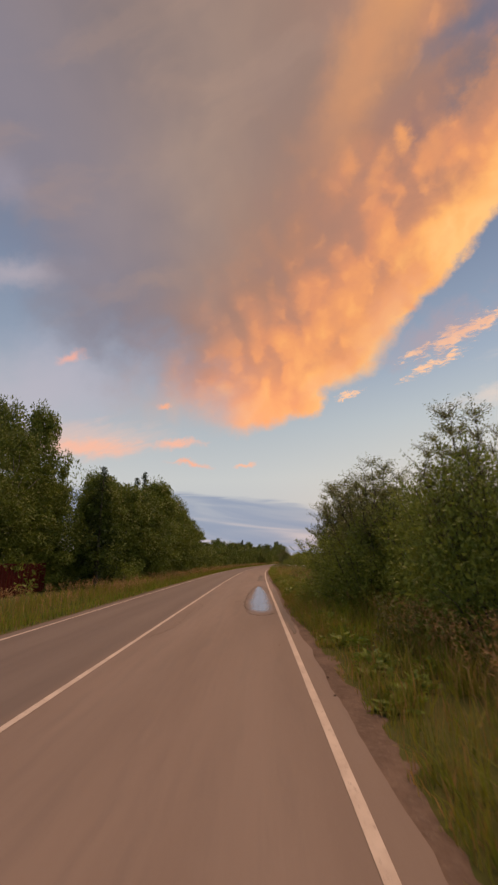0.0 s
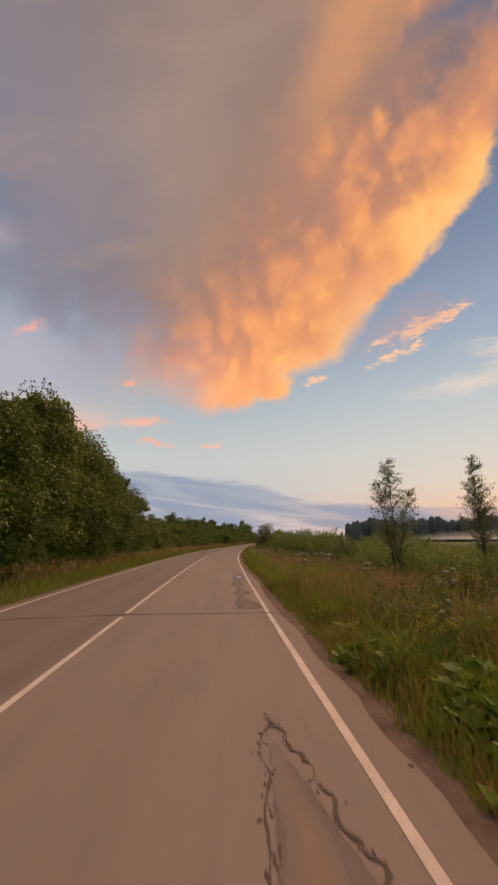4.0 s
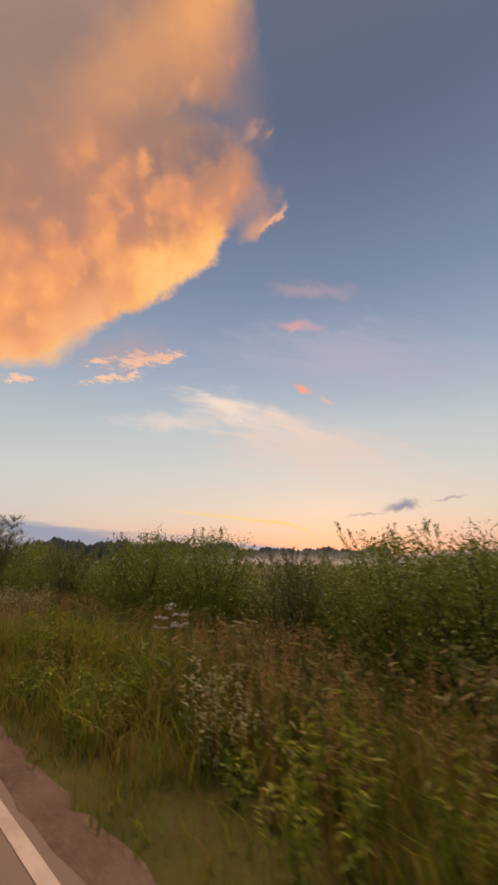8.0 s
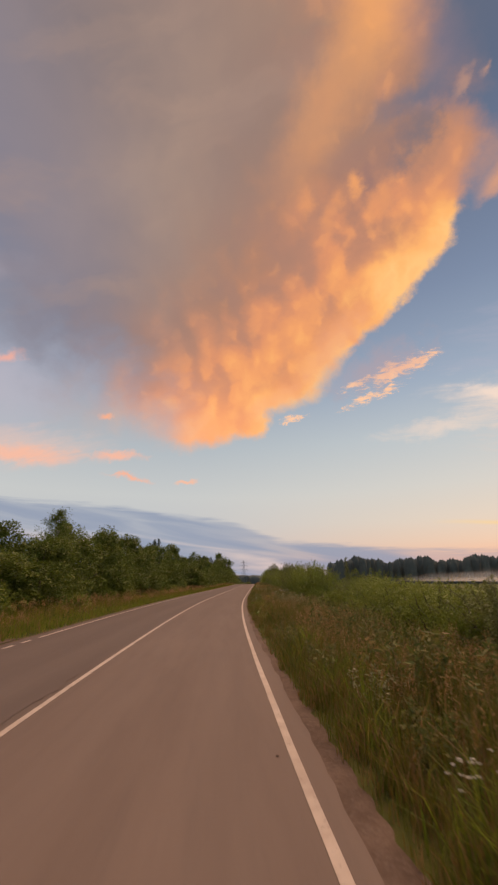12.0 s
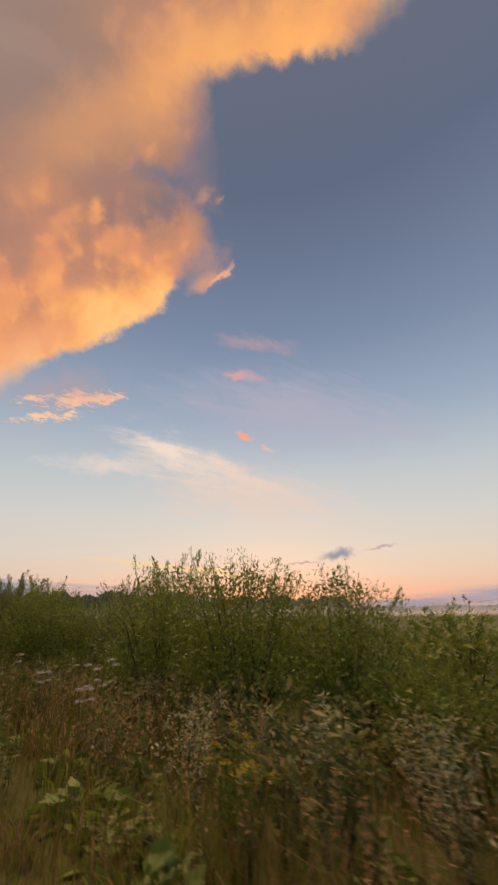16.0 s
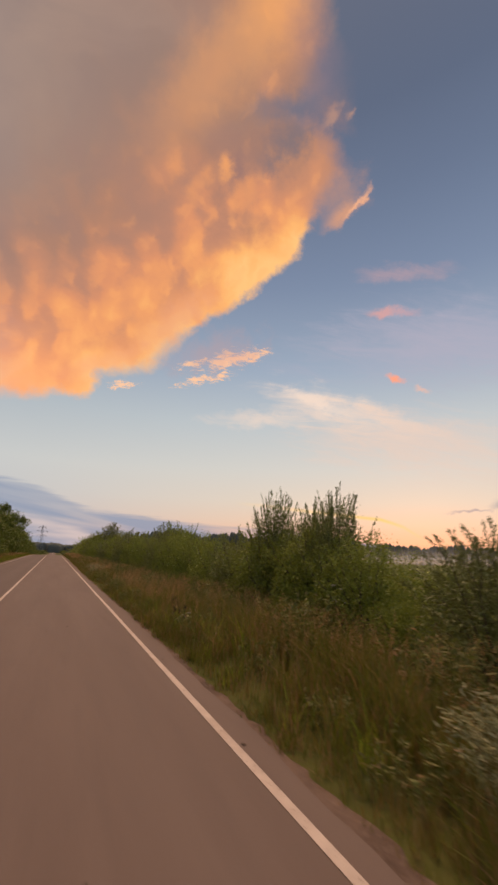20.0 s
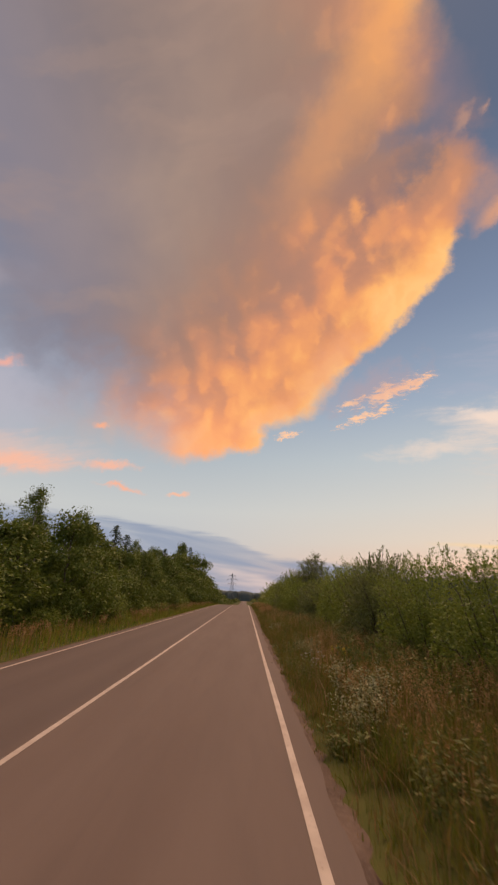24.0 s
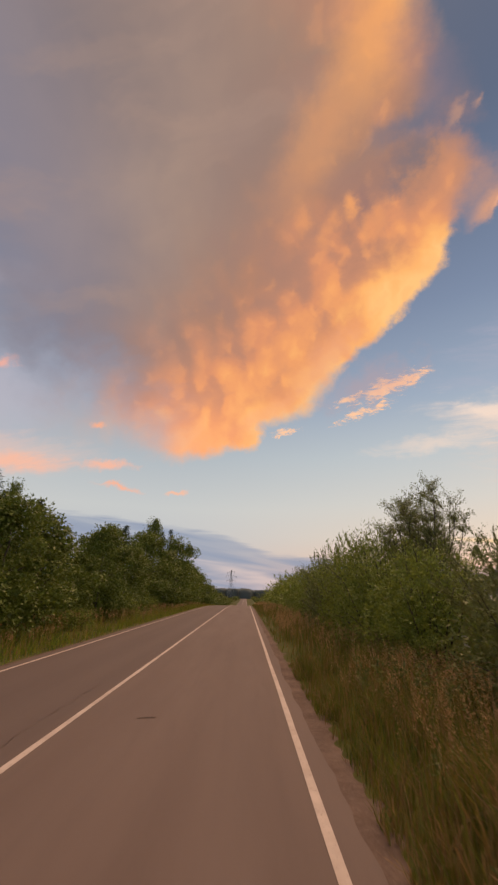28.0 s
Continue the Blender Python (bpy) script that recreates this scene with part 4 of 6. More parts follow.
def crack(s, d, width, seed, wig=0.05, crumbs=0):
    """A ragged crack along the points s, d, with broken crumbs beside it."""
    rng = np.random.default_rng(seed)
    n = int(40 + 9 * np.hypot(np.diff(s), np.diff(d)).sum())
    k, q = np.linspace(0, 1, n), np.linspace(0, 1, len(s))
    slow = lambda: np.interp(k, np.linspace(0, 1, n // 2), rng.normal(size=n // 2))
    ss = np.interp(k, q, s) + wig * 0.5 * slow() + rng.normal(size=n) * wig * 0.15
    dd = np.interp(k, q, d) + wig * 0.5 * slow() + rng.normal(size=n) * wig * 0.15
    gs, gd = np.gradient(ss), np.gradient(dd)
    ln = np.hypot(gs, gd) + 1e-6
    w = width * np.clip(0.40 + 0.5 * slow() + 0.35 * rng.normal(size=n), 0.12, 2.0)
    V = []
    for sg in (-1, 1):
        a, b = ss - sg * gd / ln * w * 0.5, dd + sg * gs / ln * w * 0.5
        x, y = on_road(a, b)
        V.append(np.stack([x, y, crown(b) + 0.0065], 1))
    V = np.stack(V, 1).reshape(-1, 3)
    i = np.arange(n - 1) * 2
    child("crack", mesh_of("crack", V, np.stack([i, i + 1, i + 3, i + 2], 1), M_CRACK), road)
    crumbs += int(n * 0.8)
    if crumbs:
        j = rng.integers(0, n, crumbs)
        a, b = ss[j] + rng.normal(size=crumbs) * width * 0.9, dd[j] + rng.normal(size=crumbs) * width * 0.9
        a, b = np.repeat(a, 4) + rng.normal(size=crumbs * 4) * 0.004, np.repeat(b, 4) + np.tile([-1.0, 1, 1, -1], crumbs) * 0.007
        a += np.tile([-1.0, -1, 1, 1], crumbs) * np.repeat(0.006 + 0.012 * rng.random(crumbs), 4)
        x, y = on_road(a, b)
        cr = child("crumbs", mesh_of("crumbs", np.stack([x, y, crown(b) + 0.006], 1), np.arange(crumbs * 4).reshape(-1, 4), M_CRACK), road)
        cr["kind"] = "stuff"


crack([21.0, 20.85, 20.95, 20.9], [-3.3, -1.6, -0.8, 0.3], 0.028, 1)
crack([20.8, 20.9], [-6.6, -3.3], 0.025, 2)
crack([33.4, 33.5, 33.45], [-6.6, -3.2, 0.3], 0.06, 3, 0.03, 200)
crack([9.6, 10.3, 11.0, 12.1, 13.5, 14.6, 15.4, 16.4], [-3.0, -2.83, -2.68, -2.75, -2.8, -2.66, -2.62, -2.78], 0.012, 4, 0.05, 60)
crack([14.3, 15.7, 17.2, 18.8, 22.0, 24.3, 27.8], [-0.98, -1.13, -1.18, -1.15, -1.08, -0.95, -0.66], 0.030, 5, 0.05, 300)
crack([17.2, 17.25, 17.2], [-1.17, -1.32, -1.5], 0.03, 6, 0.03, 20)
crack([28.0, 27.0, 25.8, 24.6], [-0.66, -0.42, -0.25, -0.14], 0.03, 12, 0.05, 20)
crack([70, 74, 78, 84], [-3.32, -3.35, -3.33, -3.36], 0.03, 8)
crack([164, 172, 180, 190], [-3.6, -3.66, -3.58, -3.64], 0.010, 9)
crack([186.65, 186.72], [-2.24, -2.02], 0.025, 10)
crack([56, 60, 64, 68], [-1.4, -1.55, -1.35, -1.5], 0.014, 11)
for k, (s, d) in enumerate(((27.0, 0.32), (5.5, 0.25), (6.3, 0.30), (48.2, -0.11), (45.7, -0.51), (71.2, -0.18), (79.4, -0.17), (65.0, -0.47), (64.7, -0.20), (131.0, 0.1), (134.4, 0.12), (166.5, 0.2), (173.5, 0.3),
                            (137.9, -1.28), (137.3, -1.72), (129.7, -1.41), (8.5, -0.25), (15.3, -0.63), (39.4, -1.51), (38.5, -1.01))):
    rng = np.random.default_rng(k)
    bm = bmesh.new()
    bmesh.ops.create_icosphere(bm, subdivisions=1, radius=0.019)
    for vv in bm.verts:
        vv.co = Vector((vv.co.x * (1 + 0.5 * rng.random()), vv.co.y * (1 + rng.random()), vv.co.z * 0.5)) * (0.6 + 0.5 * rng.random())
    st = part("pebble", bm, M_CRACK if k % 2 else M_GRIT, None)
    x, y = on_road(s, d)
    st.location = (x, y, float(crown(d)) + 0.006)
    tagged(st, "small stone lying on the asphalt", "stone", "stones on the road")


# ---------------------------------------------------------------- plants
ALLKINDS = {}


def root(name, label, category):
    return tagged(new(name), label, category)


def curve_pts(p0, p1, sag, n, rng, wob=0.04):
    k = np.linspace(0, 1, n)[:, None]
    p0, p1 = np.asarray(p0, float), np.asarray(p1, float)
    pts = p0 * (1 - k) + p1 * k
    ln = np.linalg.norm(p1 - p0)
    pts[:, 2] += sag * ln * (np.sin(k[:, 0] * np.pi))
    pts[1:-1] += rng.normal(size=(n - 2, 3)) * wob * ln
    return pts


def willow_bush(seed, leaf, label, shoots=75, per=70, airy=0.0, spires=0.25, name="willow_bush", leaf_len=0.15, fill=1900, inner=0.30):
    """A many-stemmed bush, 3 m high and 3.2 m wide, with upright shoots standing out of its top."""
    rng = np.random.default_rng(seed)
    r = root(name, label, "bush")
    stems, at, out = [], [], []
    for k in range(shoots):
        a, q = rng.random() * 2 * np.pi, rng.random() ** 0.6
        spire = rng.random() < spires
        h = (2.35 + 0.45 * rng.random()) * (1 - 0.36 * q ** 2.6) * (1.10 if spire else 1.0)
        rr = 1.55 * q * (0.85 + 0.3 * rng.random())
        if rng.random() < 0.3:
            h *= 0.5
        base = (0.3 * q * math.cos(a), 0.3 * q * math.sin(a), 0)
        pts = curve_pts(base, (rr * math.cos(a), rr * math.sin(a), h), 0.10, 7, rng, 0.025)
        if k % 4 == 0:
            stems.append((pts[::2], np.linspace(0.022, 0.004, 4)))
        n = int(per * (0.6 + 0.8 * rng.random()))
        u = 1 - rng.random(n) ** (1.1 if spire else 1.5) * (0.55 if spire else 0.8)
        i = np.clip((u * 6), 0, 5.999)
        lo = i.astype(int)
        p = pts[lo] * (1 - (i - lo))[:, None] + pts[lo + 1] * (i - lo)[:, None]
        spread = (0.030 if spire else 0.13) * (1.25 - u) * 2
        p = p + rng.normal(size=(n, 3)) * spread[:, None]
        way = (pts[lo + 1] - pts[lo])
        way /= np.linalg.norm(way, axis=1)[:, None]
        at.append(p), out.append(way * (1.2 if spire else 0.8) + rng.normal(size=(n, 3)) * (0.38 if spire else 0.55) + np.array([0, 0, 0.15]))
    at, out = np.concatenate(at), np.concatenate(out)
    at[:, 2] = np.maximum(at[:, 2], 0.05)
    n = len(at)
    face = (at - np.array([0, 0, 0.9])) * np.array([1, 1, 0.6])
    face = face / (np.linalg.norm(face, axis=1)[:, None] + 1e-9) + np.array([0, 0, 0.3])
    V, F = leaf_tips(rng, at, out, leaf_len * (0.7 + 0.6 * rng.random(n)), leaf_len * 0.27 * (0.8 + 0.5 * rng.random(n)), face)
    # deeper, larger leaves that close the inside
    m = fill
    g = rng.normal(size=(m, 3))
    g /= np.linalg.norm(g, axis=1)[:, None]
    g *= (rng.random(m) ** 0.45)[:, None]
    pin = np.stack([g[:, 0] * 1.42, g[:, 1] * 1.42, np.abs(g[:, 2]) * 2.56 + 0.05], 1)
    V2, F2 = leaf_tips(rng, pin, g + rng.normal(size=(m, 3)) * 0.7, inner, inner * 0.6)
    V, F = np.concatenate([V, V2]), np.concatenate([F, F2 + len(V)])
    child("foliage", mesh_of("foliage", V, F, leaf), r)
    sv, sf = tubes(stems, 3)
    child("stemwork", mesh_of("stemwork", sv, sf, M_BARK), r)
    return r, 3.0, 3.2


def airy_willow(seed, label, name="willow_tree"):
    """A loose grey-green willow on several stems, 6 m high, with sky between its twigs."""
    rng = np.random.default_rng(seed)
    r = root(name, label, "tree")
    at, out = [], []
    for k in range(20):
        a, q = k * 2.399, math.sqrt((k + 0.5) / 20)
        top = np.array([1.45 * q * math.cos(a), 1.45 * q * math.sin(a), (5.5 - 1.9 * q ** 2.2) * (0.92 + 0.12 * rng.random())])
        pts = curve_pts((0.15 * q * math.cos(a), 0.15 * q * math.sin(a), 0), top, 0.05, 10, rng, 0.008)
        stem = child("stem", mesh_of("stem", *tubes([(pts, np.linspace(0.045, 0.005, 10))], 6), M_BARK), r)
        twigs = []
        for j in range(40):
            i = rng.integers(2, 10)
            b = rng.random() * 2 * np.pi
            ln = (0.35 + 0.50 * rng.random()) * (1.15 - 0.045 * i)
            end = pts[i] + np.array([math.cos(b) * ln * 0.7, math.sin(b) * ln * 0.7, ln * (0.35 + 0.6 * rng.random())])
            tp = curve_pts(pts[i], end, 0.08, 5, rng, 0.03)
            twigs.append((tp, np.linspace(0.011, 0.002, 5)))
            n = 40
            u = rng.random(n) * 3.999
            lo = u.astype(int)
            p = tp[lo] * (1 - (u - lo))[:, None] + tp[lo + 1] * (u - lo)[:, None] + rng.normal(size=(n, 3)) * 0.06
            at.append(p), out.append(np.tile(end - pts[i], (n, 1)) / ln + rng.normal(size=(n, 3)) * 0.5)
        bw = child("branchwork", mesh_of("branchwork", *tubes(twigs, 3), M_BARK), stem)
        bw["kind"] = "stuff"
    at, out = np.concatenate(at), np.concatenate(out)
    n = len(at)
    child("foliage", mesh_of("foliage", *leaf_tips(rng, at, out, 0.070 * (0.7 + 0.6 * rng.random(n)), 0.024), M_GREYWILLOW), r)
    return r, 6.0, 3.6


def leaf_tree(seed, label, leaf, trunk_mat, name, height=8.0, width=5.5, low=0.12, clumps=85, per=80, leaf_len=0.19, tight=0.42, limbs=7, trunk_r=0.13, lean=0.0):
    """A broad-leaved tree: tapered trunk, limbs, and a crown of many clumps with gaps."""
    rng = np.random.default_rng(seed)
    r = root(name, label, "tree")
    top = np.array([lean, 0.3 * rng.normal() * 0.3, height * 0.95])
    pts = curve_pts((0, 0, 0), top, 0.0, 12, rng, 0.008)
    child("trunk", mesh_of("trunk", *tubes([(pts, np.linspace(trunk_r, 0.012, 12) * np.r_[1.35, 1.1, np.ones(10)])], 8), trunk_mat, False), r)
    centres = []
    for k in range(clumps):
        z = low + (1 - low) * rng.random() ** 0.85
        # egg-shaped outline with a noisy edge
        prof = math.sin(math.pi * min(1, max(0.0, (z - low * 0.4) / (1.04 - low * 0.4))) ** 0.75) ** 0.6
        rr = width * 0.5 * prof * (0.30 + 0.70 * rng.random() ** 0.5) * (0.66 + 0.62 * rng.random() ** 1.6)
        a = rng.random() * 2 * np.pi
        ax = np.array([np.interp(z * height, pts[:, 2], pts[:, 0]), np.interp(z * height, pts[:, 2], pts[:, 1]), 0])
        centres.append(ax + np.array([rr * math.cos(a), rr * math.sin(a), z * height]))
    centres.append(top)
    centres = np.array(centres)
    for k in range(limbs):
        i = rng.integers(2, 9)
        c = centres[np.argmin(np.abs(centres[:, 2] - pts[i, 2] - 0.16 * height) + rng.random(len(centres)) * 1.2)]
        child("limb", mesh_of("limb", *tubes([(curve_pts(pts[i], c, 0.08, 6, rng, 0.03), np.linspace(trunk_r * 0.45, 0.012, 6))], 5), trunk_mat), r)
    n = per * len(centres)
    c = np.repeat(centres, per, 0)
    g = rng.normal(size=(n, 3))
    g *= (rng.random(n) ** 0.28 / np.linalg.norm(g, axis=1))[:, None] * 1.75 * np.array([tight, tight, tight * 0.8]) * np.repeat(0.40 + 1.0 * rng.random(len(centres)) ** 1.3, per)[:, None]
    face = g / (np.linalg.norm(g, axis=1)[:, None] + 1e-9)
    face = face + np.array([0, 0, 0.35])
    out = g + rng.normal(size=(n, 3)) * 0.5 + np.array([0, 0, -0.10])
    p = c + g
    p[:, 2] = np.maximum(p[:, 2], 0.15)
    child("crown", mesh_of("crown", *leaf_tips(rng, p, out, leaf_len * (0.7 + 0.6 * rng.random(n)), leaf_len * 0.72, face), leaf), r)
    return r, height, width


def young_tree(seed, label, name="birch_sapling"):
    """A slim young tree on three thin stems, 5 m high, with a pointed oval crown and sky between its twigs."""
    rng = np.random.default_rng(seed)
    r = root(name, label, "tree")
    at, out = [], []
    for k, (lean, high) in enumerate(((0.05, 5.0), (0.42, 4.1), (-0.46, 3.7))):
        pts = curve_pts((0.05 * k, 0.04 * k, 0), (lean, 0.25 * math.sin(2.1 * k), high), 0.02, 10, rng, 0.006)
        stem = child("stem", mesh_of("stem", *tubes([(pts, np.linspace(0.035, 0.004, 10))], 6), M_BARK), r)
        twigs = []
        for j in range(110 if k == 0 else 60):
            z = 0.26 + 0.74 * rng.random()
            p0 = np.array([np.interp(z * 9, np.arange(10), pts[:, q]) for q in range(3)])
            ln = 0.95 * min(1.0, (z - 0.16) / 0.25) * (1.12 - z) / 0.7 * (0.55 + 0.5 * rng.random()) + 0.10
            b = rng.random() * 2 * np.pi
            end = p0 + np.array([math.cos(b) * ln * 0.8, math.sin(b) * ln * 0.8, ln * (0.35 + 0.5 * rng.random())])
            tp = curve_pts(p0, end, 0.06, 5, rng, 0.02)
            twigs.append((tp, np.linspace(0.008, 0.002, 5)))
            m = 34
            u = 0.8 + rng.random(m) * 3.19
            lo = u.astype(int)
            at.append(tp[lo] * (1 - (u - lo))[:, None] + tp[lo + 1] * (u - lo)[:, None] + rng.normal(size=(m, 3)) * 0.05)
            out.append(np.tile((end - p0) / ln, (m, 1)) + rng.normal(size=(m, 3)) * 0.7)
        bw = child("branchwork", mesh_of("branchwork", *tubes(twigs, 3), M_BARK), stem)
        bw["kind"] = "stuff"
    at, out = np.concatenate(at), np.concatenate(out)
    n = len(at)
    child("foliage", mesh_of("foliage", *leaf_tips(rng, at, out, 0.062 * (0.7 + 0.6 * rng.random(n)), 0.030), M_GREYWILLOW), r)
    return r, 5.0, 2.2


def spruce(seed, label):
    rng = np.random.default_rng(seed)
    r = root("spruce_tree", label, "tree")
    H, W = 10.0, 3.6
    pts = curve_pts((0, 0, 0), (0, 0, H), 0, 8, rng, 0.002)
    child("trunk", mesh_of("trunk", *tubes([(pts, np.linspace(0.14, 0.012, 8))], 6), M_BARK), r)
    at, out, size = [], [], []
    for k in range(34):
        z = 0.08 + 0.91 * (k / 33) ** 0.85
        ln = W * 0.5 * (1 - z) ** 0.8 * (0.7 + 0.5 * rng.random()) + 0.05
        for j in range(9):
            a = rng.random() * 2 * np.pi
            m = 12
            u = rng.random(m)
            p = np.stack([math.cos(a) * ln * u, math.sin(a) * ln * u, z * H - 0.35 * ln * u ** 1.5 + 0.25 * (1 - z)], 1) + rng.normal(size=(m, 3)) * (0.05 + 0.06 * (1 - z))
            at.append(p)
            size.append((0.13 + 0.14 * (1 - z)) * (0.6 + 0.7 * rng.random(m)))
            out.append(np.tile([math.cos(a), math.sin(a), -0.1], (m, 1)) + rng.normal(size=(m, 3)) * 0.8)
    at, out, size = np.concatenate(at), np.concatenate(out), np.concatenate(size)
    child("crown", mesh_of("crown", *leaf_cards(rng, at, out, size, size * 0.36, 0.1), M_SPRUCE), r)
    return r, H, W


def weed(seed, kind, label, name, category):
    """Tall wild flowers and leafy weeds of the verge, about 1 m high."""
    rng = np.random.default_rng(seed)
    r = root(name, label, category)
    at, out, stems, fl_at, fl_out = [], [], [], [], []
    if kind == "umbel":
        for k in range(4):
            a, ln = rng.random() * 2 * np.pi, 0.75 + 0.35 * rng.random()
            end = np.array([0.22 * math.cos(a), 0.22 * math.sin(a), ln])
            stems.append((curve_pts((0, 0, 0), end, 0.05, 5, rng, 0.01), np.linspace(0.008, 0.004, 5)))
            for j in range(9):
                b, q = rng.random() * 2 * np.pi, 0.085 * math.sqrt(rng.random())
                tip = end + np.array([q * math.cos(b), q * math.sin(b), 0.06 - 3 * q * q])
                stems.append((np.array([end, tip]), np.array([0.002, 0.0015])))
                m = 12
                fl_at.append(tip + rng.normal(size=(m, 3)) * np.array([0.018, 0.018, 0.006]))
                fl_out.append(rng.normal(size=(m, 3)) + np.array([0, 0, 0.6]))
        m = 46
        a = rng.random(m) * 2 * np.pi
        at.append(np.stack([0.1 * np.cos(a), 0.1 * np.sin(a), 0.05 + 0.5 * rng.random(m)], 1))
        out.append(np.stack([np.cos(a), np.sin(a), 0.3 + rng.random(m)], 1))
        size, wide, leafm, flm, fs = 0.16, 0.05, M_WEED, M_UMBEL, 0.022
    elif kind in ("herb", "freshherb"):
        for k in range(16):
            a, ln = rng.random() * 2 * np.pi, 0.6 + 0.45 * rng.random()
            q = 0.42 * math.sqrt(rng.random())
            foot = np.array([q * math.cos(a), q * math.sin(a), 0])
            sp = curve_pts(foot, foot * 1.25 + np.array([0.06 * rng.normal(), 0.06 * rng.normal(), ln]), 0.02, 6, rng, 0.012)
            stems.append((sp, np.linspace(0.005, 0.002, 6)))
            m = 26
            u = 0.3 + rng.random(m) * 4.69
            lo = u.astype(int)
            at.append(sp[lo] * (1 - (u - lo))[:, None] + sp[lo + 1] * (u - lo)[:, None] + rng.normal(size=(m, 3)) * 0.012)
            out.append(rng.normal(size=(m, 3)) * 0.8 + np.array([0, 0, 0.45]))
        size, wide, leafm, flm, fs = 0.11, 0.034, (M_HERB if kind == "herb" else M_LUSH), M_YELLOW, 0.02
    elif kind in ("silver", "tansy"):
        for k in range(14):
            a, ln = rng.random() * 2 * np.pi, 0.7 + 0.4 * rng.random()
            end = np.array([0.42 * math.cos(a) * rng.random(), 0.42 * math.sin(a) * rng.random(), ln])
            sp = curve_pts((0.05 * math.cos(a), 0.05 * math.sin(a), 0), end, 0.03, 6, rng, 0.012)
            stems.append((sp, np.linspace(0.006, 0.002, 6)))
            m = 42
            u = rng.random(m) * 4.999
            lo = u.astype(int)
            at.append(sp[lo] * (1 - (u - lo))[:, None] + sp[lo + 1] * (u - lo)[:, None] + rng.normal(size=(m, 3)) * 0.025)
            out.append(rng.normal(size=(m, 3)) * 0.7 + np.array([0, 0, 0.7]))
            if kind == "tansy":
                fl_at.append(end + rng.normal(size=(14, 3)) * np.array([0.03, 0.03, 0.012]))
                fl_out.append(rng.normal(size=(14, 3)) + np.array([0, 0, 0.8]))
        size, wide, leafm, flm, fs = 0.060, 0.020, (M_SILVER if kind == "silver" else M_WEED), M_YELLOW, 0.022
    elif kind == "daisy":
        for k in range(14):
            a, ln = rng.random() * 2 * np.pi, 0.45 + 0.3 * rng.random()
            end = np.array([0.3 * math.cos(a) * rng.random(), 0.3 * math.sin(a) * rng.random(), ln])
            stems.append((curve_pts((0.1 * math.cos(a), 0.1 * math.sin(a), 0), end, 0.03, 4, rng, 0.01), np.linspace(0.003, 0.002, 4)))
            b = np.arange(10) / 10 * 2 * np.pi
            fl_at.append(np.tile(end, (10, 1)))
            fl_out.append(np.stack([np.cos(b), np.sin(b), 0.25 + 0 * b], 1))
            at.append(end * rng.random((6, 1))), out.append(rng.normal(size=(6, 3)) + np.array([0, 0, 0.5]))
        size, wide, leafm, flm, fs = 0.06, 0.015, M_WEED, M_UMBEL, 0.03
    elif kind == "dock":
        for k in range(3):
            end = np.array([0.08 * rng.normal(), 0.08 * rng.normal(), 0.75 + 0.2 * rng.random()])
            sp = curve_pts((0, 0, 0), end, 0.0, 6, rng, 0.01)
            stems.append((sp, np.linspace(0.007, 0.003, 6)))
            m = 140
            u = 1.6 + rng.random(m) * 3.39
            lo = u.astype(int)
            fl_at.append(sp[lo] * (1 - (u - lo))[:, None] + sp[lo + 1] * (u - lo)[:, None] + rng.normal(size=(m, 3)) * 0.018)
            fl_out.append(rng.normal(size=(m, 3)))
        a = rng.random(10) * 2 * np.pi
        at.append(np.zeros((10, 3)) + 0.03), out.append(np.stack([np.cos(a), np.sin(a), 1.0 + 0 * a], 1))
        size, wide, leafm, flm, fs = 0.28, 0.07, M_WEED, M_POST, 0.022
    else:  # rosettes of broad leaves
        m = 46
        a, q = rng.random(m) * 2 * np.pi, rng.random(m)
        at.append(np.stack([0.25 * q * np.cos(a), 0.25 * q * np.sin(a), 0.04 + 0.30 * rng.random(m) * (1.2 - q)], 1))
        out.append(np.stack([np.cos(a), np.sin(a), 0.25 + 0.9 * rng.random(m)], 1))
        stems.append((np.array([[0, 0, 0], [0.01, 0, 0.2]]), np.array([0.008, 0.004])))
        size, wide, leafm, flm, fs = 0.17, 0.10, M_WEED, M_YELLOW, 0.02
    at, out = np.concatenate(at), np.concatenate(out)
    n = len(at)
    lf = child("leafage", mesh_of("leafage", *leaf_cards(rng, at, out, size * (0.7 + 0.6 * rng.random(n)), wide, 0.1), leafm), r)
    sk = child("stalkwork", mesh_of("stalkwork", *tubes(stems, 3), M_POST if kind == "dock" else M_STALK), r)
    lf["kind"] = sk["kind"] = "stuff"
    if fl_at:
        fa, fo = np.concatenate(fl_at), np.concatenate(fl_out)
        fl = child("blossom" if kind != "dock" else "seedhead", mesh_of("blossom", *leaf_cards(rng, fa, fo, fs, fs * 0.9), flm), r)
        fl["kind"] = "stuff"
    return r, 1.0, 1.0


